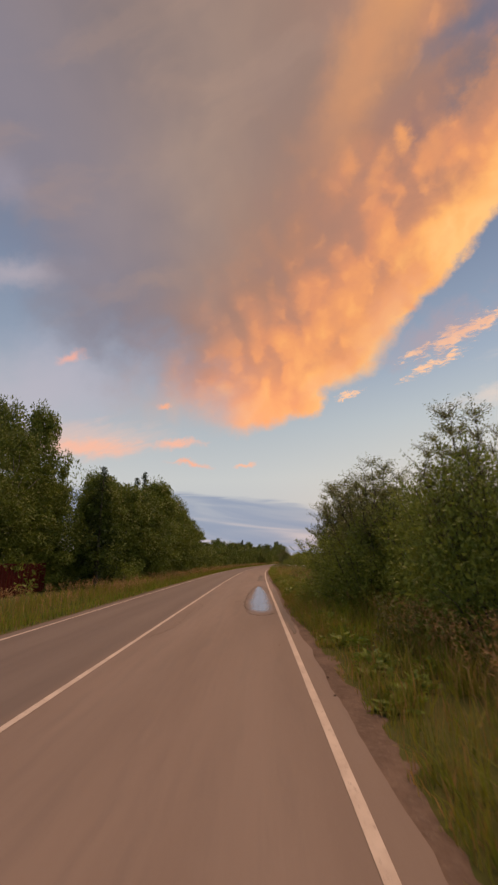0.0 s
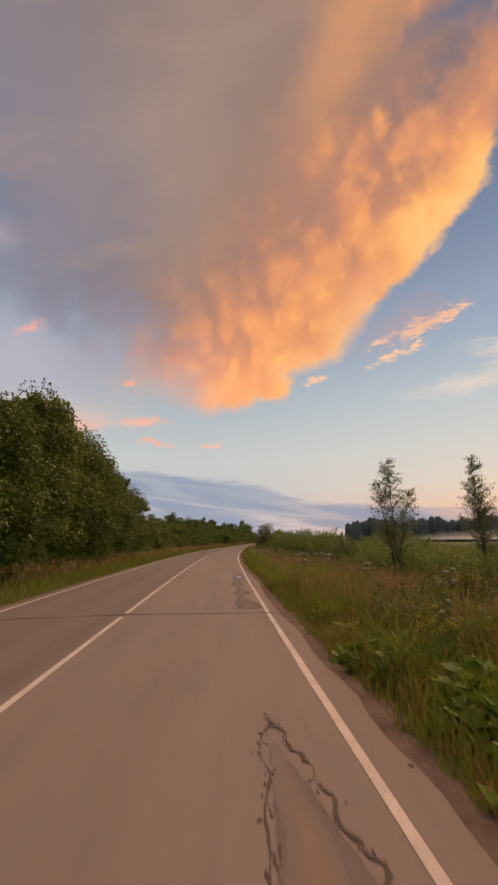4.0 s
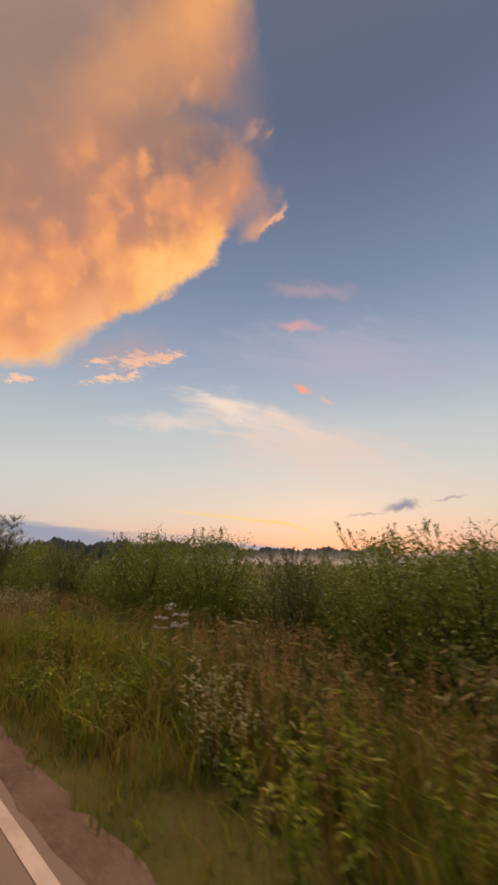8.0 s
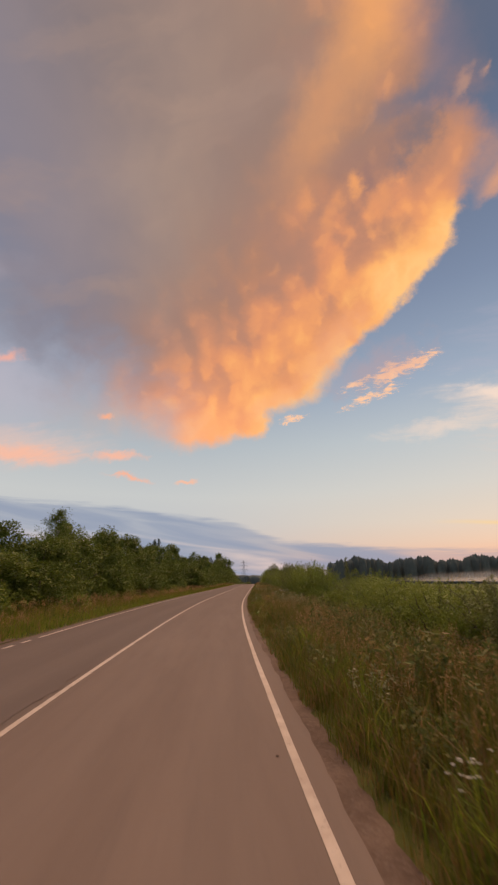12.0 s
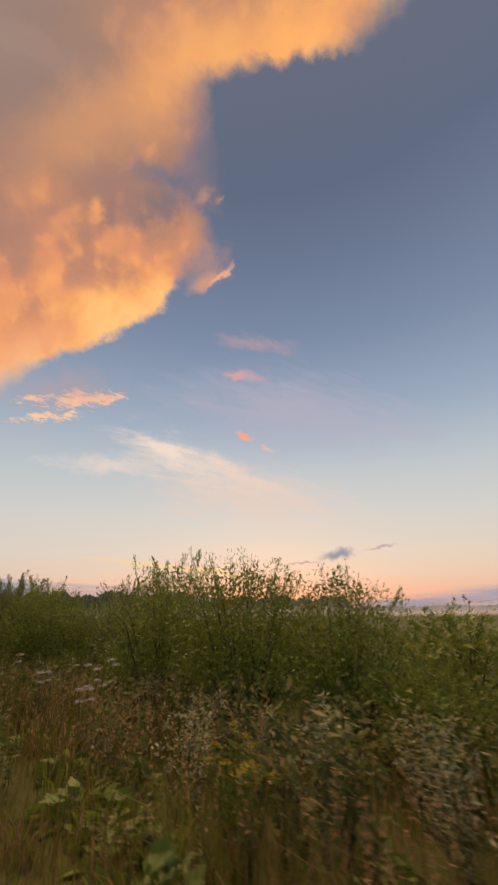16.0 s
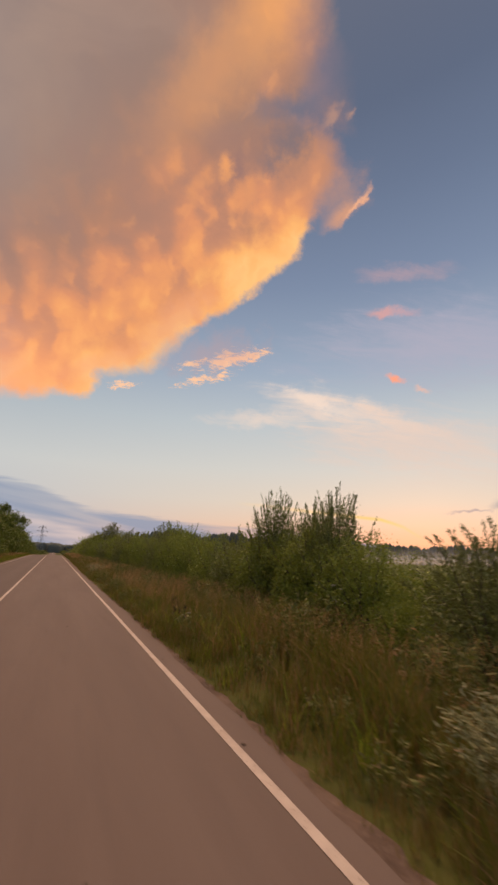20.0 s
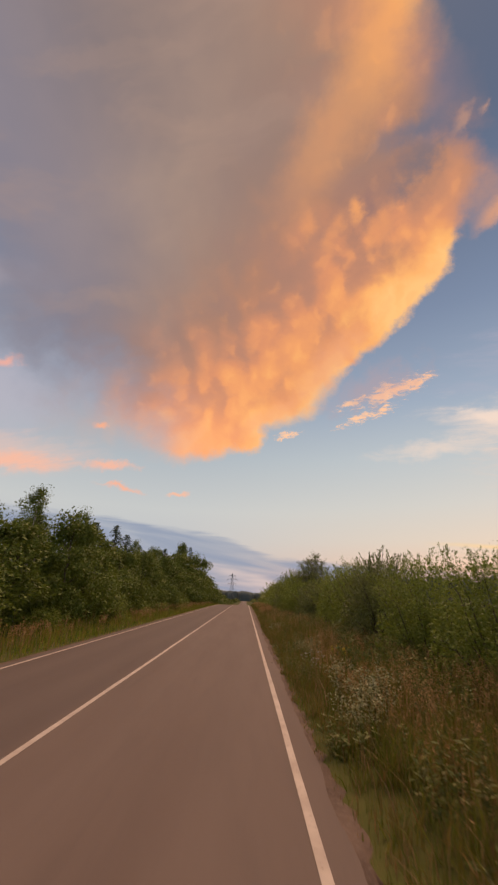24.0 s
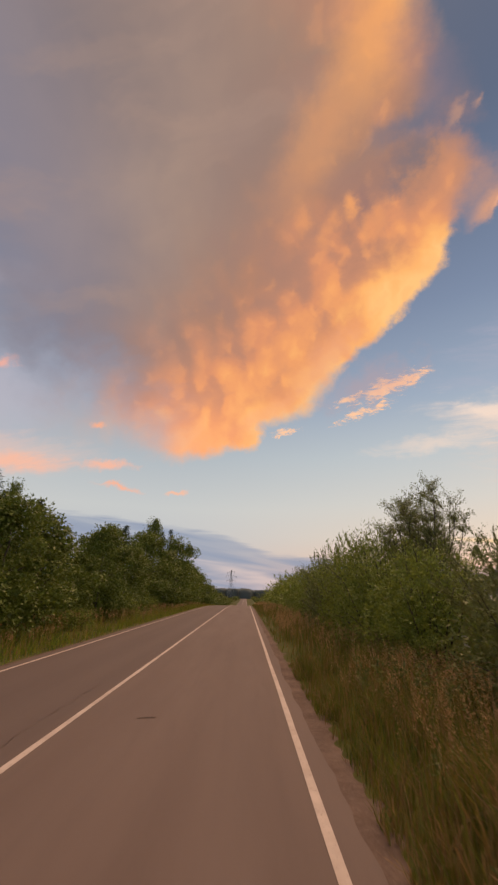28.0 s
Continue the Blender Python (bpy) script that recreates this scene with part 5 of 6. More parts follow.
KINDS = {
    "willow": [lambda k=k: willow_bush(40 + k, M_WILLOW, "dense dark green willow bush with upright shoots", 110, 130, leaf_len=0.064, fill=7200, inner=0.085) for k in range(3)],
    "scrub": [lambda k=k: willow_bush(50 + k, M_WILLOW, "low green willow scrub at the edge of the meadow", 60, 48, spires=0.45, leaf_len=0.11, fill=1100, inner=0.22) for k in range(2)],
    "lowwillow": [lambda k=k: willow_bush(55 + k, M_WILLOW, "low green willow shoots in front of the hedge", 64, 62, spires=0.5, leaf_len=0.14, fill=1500, inner=0.17) for k in range(2)],
    "osier": [lambda k=k: willow_bush(60 + k, M_GREYWILLOW, "grey-green osier bush with narrow upright shoots", 110, 120, spires=0.6, leaf_len=0.074, fill=6200, inner=0.088) for k in range(2)],
    "airy": [lambda k=k: airy_willow(80 + k, "tall loose willow with sky showing between its twigs") for k in range(2)],
    "alder": [lambda k=k: leaf_tree(100 + k, "dark green alder with a full rounded crown", M_ALDER, M_BARK, "alder_tree", per=250, clumps=95, leaf_len=0.165, low=0.03, tight=0.56) for k in range(3)],
    "wood": [lambda k=k: leaf_tree(110 + k, "green alder in the roadside wood", M_ALDER, M_BARK, "alder_tree", per=150, clumps=52, leaf_len=0.23, tight=0.62, limbs=3, low=0.06) for k in range(3)],
    "bushtree": [lambda k=k: leaf_tree(120 + k, "bushy green roadside sallow, leafy to the ground", M_ALDER, M_BARK, "sallow_tree", 5.5, 5.0, 0.03, 70, 210, 0.16, 0.52, 4, 0.09) for k in range(2)],
    "birch": [lambda k=k: leaf_tree(140 + k, "slender young birch with a thin airy crown", M_ALDER, M_BIRCH, "birch_tree", 9.0, 3.4, 0.24, 84, 80, 0.12, 0.36, 9, 0.08, 0.2 * k) for k in range(2)],
    "sapling": [lambda k=k: young_tree(160 + k, "slim young tree with a thin airy crown") for k in range(2)],
    "spruce": [lambda: spruce(170, "dark pointed spruce above the roadside trees")],
    "umbel": [lambda k=k: weed(180 + k, "umbel", "tall weed with white flower umbels", "umbel_plant", "wildflower") for k in range(2)],
    "silver": [lambda k=k: weed(190 + k, "silver", "silvery-leaved mugwort standing in the grass", "mugwort", "weed") for k in range(2)],
    "herb": [lambda k=k: weed(230 + k, "herb", "leafy green herb stems crowding the verge", "verge_herb", "weed") for k in range(3)],
    "freshherb": [lambda k=k: weed(240 + k, "freshherb", "bright green leafy herb in the long grass", "verge_herb", "weed") for k in range(2)],
    "daisy": [lambda: weed(200, "daisy", "clump of white daisies in the verge", "daisy_clump", "wildflower")],
    "tansy": [lambda: weed(205, "tansy", "weed with small yellow flower heads", "tansy", "wildflower")],
    "dock": [lambda: weed(210, "dock", "dark brown dock gone to seed at the road edge", "dock_plant", "weed")],
    "broad": [lambda k=k: weed(220 + k, "broad", "low weed with broad green leaves at the road edge", "broadleaf_weed", "weed") for k in range(2)],
}
COUNT = {}


def plant(kind, s, d, height=None, width=None, spin=None, group=""):
    """Stand one plant of a kind at s, d on the ground."""
    k = COUNT.get(kind, 0)
    COUNT[kind] = k + 1
    i = k % len(KINDS[kind])
    if (kind, i) not in ALLKINDS:
        r, h0, w0 = KINDS[kind][i]()
        if group:
            r["group"] = group
        fresh = True
        ALLKINDS[kind, i] = [r, h0, w0, None]
    else:
        fresh = False
    r, h0, w0, sc0 = ALLKINDS[kind, i]
    height = height or h0
    width = width or height / h0 * w0
    x, y = on_road(s, d)
    sc = (width / w0, width / w0, height / h0)
    a = spin if spin is not None else (k * 2.399 + s) % 6.283
    place_m = Matrix.Translation((float(x), float(y), float(level(d) + fall(s)) - 0.02)) @ Matrix.Rotation(a, 4, "Z")
    if fresh:
        r.matrix_basis = place_m @ Matrix.Diagonal((*sc, 1))
        ALLKINDS[kind, i][3] = sc
        return r
    return copy_thing(r, place_m @ Matrix.Diagonal((*(p / q for p, q in zip(sc, sc0)), 1)))


# right-hand hedge: (s, d, height, width)
HEDGE_WILLOW = [
    (8.2, 4.0, 4.3, 3.6), (11.0, 4.6, 4.2, 3.8), (13.8, 4.4, 4.2, 3.8), (16.8, 3.5, 4.0, 3.8), (19.6, 5.0, 3.8, 4.0), (15.5, 6.5, 4.4, 4.4), (21.8, 6.4, 3.0, 3.4), (5.0, 4.8, 3.6, 3.8),
    (38.6, 7.2, 1.8, 3.0), (43.4, 8.4, 2.2, 3.4), (43.0, 6.2, 1.6, 2.2), (48.0, 9.5, 2.5, 3.8), (52.0, 10, 2.6, 4.0), (34.0, 10.0, 2.2, 3.6), (27.5, 8.5, 2.2, 3.2), (31.0, 9.5, 2.1, 3.4), (36.0, 8.4, 1.9, 2.6), (41.2, 6.8, 1.9, 3.2), (45.0, 7.2, 2.0, 3.0), (46.6, 5.8, 2.1, 2.8), (48.6, 6.4, 2.2, 3.0), (50.6, 6.0, 2.6, 3.2),
    (52.4, 6.4, 2.7, 3.2), (54.6, 6.4, 2.2, 3.0), (57.0, 5.8, 2.9, 3.2), (59.4, 5.6, 3.0, 3.4), (62.2, 6.2, 2.5, 3.2), (65.4, 5.6, 2.6, 3.4), (68.0, 5.2, 2.9, 3.6), (70.6, 5.4, 3.0, 3.6), (73.4, 5.6, 3.0, 3.6),
    (65.3, 3.4, 2.0, 2.3), (63.6, 3.4, 2.0, 2.3), (72.7, 3.5, 2.6, 3.0), (71.0, 3.9, 2.3, 2.8), (74.6, 4.3, 2.3, 3.0), (67.2, 3.6, 2.1, 2.6), (77.0, 6.0, 2.6, 3.8), (81.0, 6.2, 2.2, 3.2), (85.0, 6.4, 2.0, 3.2), (88.6, 6.4, 2.1, 3.4), (92.5, 6.4, 2.3, 3.4), (96.2, 6.6, 2.5, 3.4), (101.0, 7.0, 1.9, 3.0), (104.8, 6.0, 2.6, 2.6),
    (107.0, 5.8, 3.0, 3.2), (109.4, 5.7, 3.1, 3.2), (111.8, 6.4, 2.6, 3.0), (114.6, 6.2, 2.4, 3.0), (116.0, 5.7, 2.8, 3.0), (117.8, 5.8, 3.1, 3.2), (119.6, 5.6, 3.2, 3.2), (121.8, 5.6, 3.2, 3.0), (124.6, 6.6, 2.4, 2.8),
    (128.8, 6.2, 2.9, 3.0), (132.2, 6.0, 2.8, 3.2), (135.6, 5.8, 2.9, 3.2), (138.0, 6.0, 3.4, 3.4), (141.0, 5.8, 3.4, 3.4), (143.6, 5.8, 3.0, 3.2), (147.0, 6.0, 2.8, 3.4), (150.6, 5.8, 3.1, 3.4),
    (153.6, 5.8, 3.5, 3.6), (156.6, 5.8, 3.5, 3.8), (160.4, 6.0, 3.2, 3.8), (164.0, 6.0, 3.2, 3.8), (168.0, 5.8, 3.4, 3.8), (172.2, 5.6, 3.6, 4.0), (175.6, 5.7, 3.7, 4.0), (179.4, 5.8, 4.0, 4.2), (183.6, 6.2, 3.2, 3.8),
    (188.0, 5.8, 3.1, 4.0), (192.0, 5.2, 3.4, 4.2), (196.0, 5.4, 4.2, 4.6), (200.6, 5.6, 4.2, 4.6), (206.0, 5.6, 4.0, 4.8), (212.0, 5.8, 4.0, 5.0), (219.0, 6.0, 4.0, 5.2), (227.0, 6.0, 4.0, 5.4), (236.0, 6.2, 4.2, 6.0),
    (246.0, 6.4, 4.4, 6.5), (258.0, 6.6, 3.8, 7.0), (272.0, 6.8, 3.6, 8.0), (290.0, 7.0, 3.4, 9.0)]
HEDGE_WILLOW += [(13.4, 3.0, 2.8, 3.6), (15.6, 2.7, 3.0, 3.6), (24.4, 7.2, 2.6, 3.2), (28.6, 6.3, 2.9, 3.4), (30.4, 7.4, 2.4, 3.0)]
for k, (s, d, h, w) in enumerate(HEDGE_WILLOW):
    grow = 1.16 if 99 < s < 127 else 1.04 if s < 145 else 1.2 if s < 186 else 1.18 if s < 195 else 1.25
    plant("scrub" if s > 225 else "osier" if k % 4 == 3 else "willow", s, d - (0.7 if s > 186 else 0.25), h * grow, w * 1.1, group="bushes along the meadow side")
rng = np.random.default_rng(77)
for k in range(62):
    s = 26 + 2.9 * k + rng.normal() * 1.0
    plant("scrub", s, 8.6 + 3.4 * rng.random(), (1.15 if s < 66 else 1.9) + 0.5 * rng.random(), 3.4 + rng.random(), group="bushes along the meadow side")
for k in range(30):
    s = 44 + 5 * k + rng.normal()
    plant("lowwillow", s, 4.7 + 0.6 * rng.random(), 1.1 + 0.5 * rng.random(), 1.5 + 0.6 * rng.random(), group="bushes along the meadow side")
for s, d, h, w in ((9.0, 4.2, 5.4, 3.4), (13.8, 3.3, 5.3, 4.2), (17.2, 3.0, 5.0, 3.2), (17.6, 4.4, 5.4, 3.8), (20.8, 5.6, 5.0, 3.6), (72.7, 2.9, 3.6, 2.9), (65.9, 2.8, 3.6, 2.7), (194.4, 5.8, 6.6, 4.0), (196.8, 6.4, 6.2, 3.4), (176.0, 6.8, 4.4, 3.0)):
    plant("airy", s, d, h, w, group="loose willows above the hedge")
for s, d, h, w in ((137.4, 6.0, 4.3, 2.6), (140.6, 5.6, 4.6, 2.4), (139.2, 6.4, 4.1, 2.6)):
    plant("osier", s, d, h, w, group="bushes along the meadow side")
for s, d, h, w in ((40.3, 6.0, 5.1, 2.7), (38.8, 8.7, 4.9, 2.3), (99.9, 6.2, 3.2, 0.8), (125.5, 6.4, 3.1, 0.65)):
    plant("sapling", s, d, h, w)

# left-hand wood: dark alders close behind the grass, then thinner
for s, d, h, w in ((24, -20.5, 7.5, 6), (29, -20, 8.0, 6.5), (34, -19.5, 9.0, 6.5), (38.5, -15.5, 8.6, 6), (42, -14.0, 9.0, 6), (46, -13.5, 9.6, 6.5), (50, -13.6, 11.2, 7), (54, -14.0, 11.6, 7), (58, -13.6, 11.0, 6.5), (62, -13.4, 9.6, 6), (67, -13.4, 8.8, 6), (72, -13.6, 8.4, 5.5), (78, -14, 7.6, 5.5),
                   (36, -20.5, 15.6, 5.6), (32.6, -22, 15.4, 5.8), (40.5, -16.5, 10.4, 5.0), (46, -18, 11, 7), (54, -19, 12, 7), (36, -19, 9, 6), (20, -22, 8, 6), (64, -18, 10, 6)):
    plant("alder", s, d, h, w, group="roadside wood")
for k, (s, h) in enumerate(((88, 5.2), (92, 5.6), (96, 5.2), (100, 4.4), (104, 4.3), (108, 5.6), (112, 6.0), (116, 6.4), (120, 6.6), (125, 6.4), (130, 6.4), (136, 6.4), (142, 7.2), (148, 7.4), (155, 7.4), (162, 5.6), (166, 5.4), (170, 5.6), (175, 6.2), (180, 6.2), (184, 6.0), (189, 6.2),
                            (194, 6.6), (199, 6.6), (204, 6.2), (209, 6.2), (214, 6.4), (219, 6.8), (225, 7.4), (232, 8.6), (240, 9.4), (249, 9.6), (259, 9.0), (270, 8.4), (283, 7.6), (298, 6.8), (315, 6.2), (335, 5.6), (360, 5.2), (390, 5.0))):
    d = -14.4 + 0.7 * math.sin(k * 2.1) if s < 158 else -12.6 + 0.8 * math.sin(k * 1.7)
    plant("bushtree" if k % 3 else "wood", s, d, h * (0.93 + 0.13 * math.sin(k * 3.7)), 5.2 if s < 230 else 8, group="roadside wood")
    if s < 235:
        plant("wood", s + 2.0, d - 5.0 - math.sin(k * 1.3), h * (1.05 + 0.15 * math.sin(k * 2.9)), 5.0, group="roadside wood")
    if k % 2 == 0 and s < 240:
        plant("scrub", s + 1.5, d + 2.0, 1.8 + 0.5 * math.sin(k), 2.6, group="roadside wood")
for s, d, h, w in ((26.5, -19.0, 11.8, 4.2), (31.0, -19.5, 12.6, 4.2), (23.6, -18.6, 11.6, 4.2), (35, -19, 10.6, 3.2), (29.0, -21.5, 11.0, 3.6), (46.5, -20, 12.6, 3.2), (109.5, -15.5, 7.6, 3.2), (113.0, -16.5, 7.2, 3.0), (180.0, -14.5, 8.4, 3.0), (187, -14.5, 8.4, 2.6), (236, -13.5, 11.4, 3.6), (240, -14, 11.8, 3.4), (201.5, -13.5, 7.6, 2.6), (43, -17, 8.9, 3)):
    plant("birch", s, d, h, w, group="birches of the roadside wood")
for s, d, h in ((145, -16, 9.0), (150, -16.5, 9.6), (172, -17, 8.4), (183, -16, 8.2), (196, -15.5, 8.0), (232, -16, 10.6), (250, -15, 12.6), (262, -15, 10.5), (187.6, -14, 7.4), (190.0, -14.2, 8.4), (195.3, -14, 9.0), (200.8, -14.4, 8.8), (206, -14.2, 8.2), (252.3, -14, 13.4), (37.4, -14.9, 11.4), (64.8, -19.4, 17.2), (69, -19, 14.0), (57, -18, 14.5)):
    plant("spruce", s, d, h * 0.95, h * (0.62 if 180 < s < 240 else 0.42), group="spruces of the roadside wood")
for k in range(8, 26):
    plant("scrub", 18 + 2.6 * k, -12.6 - 1.4 * math.sin(k * 2.3) ** 2, 2.0 + 0.8 * math.sin(k * 1.9), 3.6, group="roadside wood")
for k in range(9):
    plant("scrub", 17 + 2.6 * k, -19.2 - 0.8 * math.sin(k * 2.3), 3.6 + 0.8 * math.sin(k * 1.9), 4.4, group="roadside wood")
# woods where the road runs out of sight
rng = np.random.default_rng(5)
for k in range(26):
    plant("wood", 420 + 16 * k + 6 * rng.random(), (-15 if k % 2 else 11) + rng.normal(), 3.0 + 1.2 * rng.random(), 8, group="distant roadside trees")

# wild flowers and weeds of the verge
for s, d, h in ((42.5, 1.9, 1.15), (42.2, 2.2, 1.2), (42.8, 2.1, 1.1), (43.0, 3.0, 1.2), (43.2, 3.2, 1.15), (46.4, 2.2, 1.05), (46.0, 3.6, 1.1), (54.3, 2.2, 1.05), (54.7, 2.4, 1.1), (54.9, 2.1, 0.95), (64.6, 1.9, 1.0), (64.0, 1.7, 1.0), (63.6, 1.8, 0.95),
                (113.4, 2.8, 1.05), (107.9, 2.2, 1.05), (107.2, 1.7, 0.9), (108.2, 2.6, 1.1), (109.4, 1.9, 0.95), (135.8, 4.1, 1.3), (37.4, 2.9, 1.1), (33.8, 3.8, 1.1), (33.5, 5.2, 1.2), (29.2, 2.6, 1.0), (190.4, 3.8, 1.2), (179, 3.4, 1.05), (116.4, 4.6, 1.2)):
    plant("umbel", s, d + 0.7, h * 0.98, 0.7, group="white umbels in the verge")
for s, d, h in ((51.9, 1.3, 1.0), (59.7, 1.1, 1.3), (60.1, 1.15, 1.4), (59.9, 1.6, 1.55), (60.6, 1.1, 1.3), (101.4, 2.2, 1.2), (102.3, 2.9, 1.3), (103.2, 2.4, 1.25), (103.9, 3.4, 1.3), (104.8, 2.2, 1.15), (102.8, 3.6, 1.3), (105.6, 2.9, 1.2), (60.4, 1.5, 1.35), (60.9, 2.0, 1.5), (60.0, 2.0, 1.4), (61.4, 2.7, 1.5), (60.3, 2.6, 1.5), (63.0, 3.0, 1.2), (129.2, 1.1, 1.1), (129.6, 1.5, 1.05), (162.2, 1.1, 0.95), (160.6, 1.2, 1.0), (159.8, 0.8, 0.9), (161.4, 1.6, 1.05), (167.8, 1.3, 0.9), (111.0, 4.4, 1.2), (109.2, 4.6, 1.25), (108.4, 4.3, 1.2), (107.4, 4.4, 1.2), (104.6, 3.2, 1.1), (112.4, 3.8, 1.1), (106.2, 3.9, 1.15), (74.7, 0.9, 0.7), (80.6, 1.1, 0.8), (176.8, 0.8, 0.7), (177.4, 1.1, 0.8), (75.9, 1.1, 0.8), (110.2, 3.4, 1.0)):
    plant("silver", s, d + 0.25, h * 0.80, 1.35, group="mugwort in the verge")
for s, d in ((166.1, 1.5), (165.4, 1.1), (164.6, 1.2), (137.0, 1.3), (78.1, 1.1), (77.6, 1.2), (107.2, 1.0), (110.6, 1.0)):
    plant("daisy", s, d, 0.7, 0.8, group="daisies in the verge")
for s, d in ((104.0, 2.2), (103.4, 1.8), (164.9, 1.9), (45.2, 2.4), (28.8, 1.6)):
    plant("tansy", s, d, 0.85, 0.8, group="yellow flowers in the verge")
plant("dock", 138.0, 1.25, 0.85, 0.9)
plant("dock", 136.9, 1.15, 0.8, 0.9)
rng = np.random.default_rng(9)
for s, d, h in ((5.3, 0.75, 0.5), (11.0, 1.1, 0.6), (9.8, 0.95, 0.6), (8.9, 0.9, 0.5), (23.2, 1.0, 0.6), (22.0, 1.05, 0.6), (20.9, 0.95, 0.6), (25.1, 1.1, 0.6), (24.2, 1.4, 0.6), (21.6, 1.5, 0.7), (22.8, 1.6, 0.7), (48.1, 0.65, 0.4), (57.6, 1.4, 0.5), (65.4, 0.65, 0.4), (99.6, 1.05, 0.6), (98.4, 1.15, 0.6), (110.2, 0.9, 0.6), (102.8, 2.6, 0.8), (102.0, 2.3, 0.8), (113.2, 1.1, 0.5), (57.4, 0.9, 0.5)):
    for j in range(2):
        plant("broad", s + 0.3 * rng.normal(), d + 0.12 * rng.normal() + 0.1 * j, h * 0.8, 0.7 + 0.3 * rng.random(), group="broad weeds at the road edge")


rng = np.random.default_rng(31)
for k in range(46):
    plant("broad", 96 + 0.66 * k + 0.4 * rng.normal(), 0.8 + 1.5 * rng.random(), 0.5 + 0.5 * rng.random(), 0.8 + 0.8 * rng.random(), group="broad weeds at the road edge")
rng = np.random.default_rng(37)
for k in range(44):
    plant("broad", 17.5 + 0.28 * k + 0.25 * rng.normal(), 0.8 + 0.95 * rng.random(), 1.0 + 0.5 * rng.random(), 0.9 + 0.6 * rng.random(), group="broad weeds at the road edge")
rng = np.random.default_rng(29)
for k in range(70):
    plant("broad", 6 + 0.40 * k + 0.3 * rng.normal(), 1.0 + 1.0 * rng.random() ** 1.5, 0.45 + 0.4 * rng.random(), 0.7 + 0.55 * rng.random(), group="broad weeds at the road edge")
rng = np.random.default_rng(23)
for k in range(70):
    plant("freshherb", 38 + 0.46 * k + 0.4 * rng.normal(), 0.85 + 2.0 * rng.random(), 0.45 + 0.45 * rng.random(), 0.6 + 0.6 * rng.random(), group="leafy herbs of the verge")
for k in range(60):
    plant("herb", 74 + 1.9 * k + 0.6 * rng.normal(), 0.8 + 0.9 * rng.random(), 0.35 + 0.35 * rng.random(), 0.6 + 0.5 * rng.random(), group="leafy herbs of the verge")
rng = np.random.default_rng(19)
for k in range(210):
    s = -2 + 0.93 * k + rng.normal() * 0.4
    plant("herb", s, 1.7 + 3.0 * rng.random() ** 0.8, 0.75 + 0.5 * rng.random(), 0.9 + 0.6 * rng.random(), group="leafy herbs of the verge")


# ---------------------------------------------------------------- grass
def field_noise(s, d, seed):
    """A slow wavering number about -1..1 along the verge."""
    r = np.random.default_rng(seed)
    out = np.zeros_like(s)
    for f in (0.12, 0.31, 0.7, 1.6):
        a, b, c = r.random(3) * 6.28
        out += np.sin(s * f + a + 1.5 * np.sin(d * (0.7 + f) + b)) * np.cos(d * f * 2 + c) * 0.5
    return out


def blades(rng, s, d, height, width, lean=0.35):
    """Curved grass blades: three triangles each."""
    n = len(s)
    x, y = on_road(s, d)
    base = np.stack([x, y, level(d) + fall(s) - 0.01], 1)
    a, b = rng.random(n) * 2 * np.pi, rng.random(n) * 2 * np.pi
    side = np.stack([np.cos(a), np.sin(a), 0 * a], 1) * (width * 0.5)[:, None]
    bend = np.stack([np.cos(b), np.sin(b), 0 * b], 1) * (height * lean * rng.random(n))[:, None]
    up = np.stack([0 * a, 0 * a, height], 1)
    V = np.stack([base - side, base + side, base + up * 0.55 + bend * 0.3 - side * 0.75, base + up * 0.55 + bend * 0.3 + side * 0.75, base + up * (1 - 0.12 * rng.random(n))[:, None] + bend], 1)
    i = np.arange(n)[:, None] * 5
    F = np.concatenate([i + [0, 1, 3], i + [0, 3, 2], i + [2, 3, 4]], 1).reshape(-1, 3)
    return V.reshape(-1, 3), F, base + up + bend


def scatter(rng, s0, s1, d0, d1, per_m2):
    n = int((s1 - s0) * abs(d1 - d0) * per_m2)
    return s0 + (s1 - s0) * rng.random(n), d0 + (d1 - d0) * rng.random(n)


def tall(d):
    return np.interp(d, [0.35, 0.6, 1.0, 1.6, 2.4, 5.0, 9.0], [0.09, 0.24, 0.46, 0.60, 0.70, 0.80, 0.8])


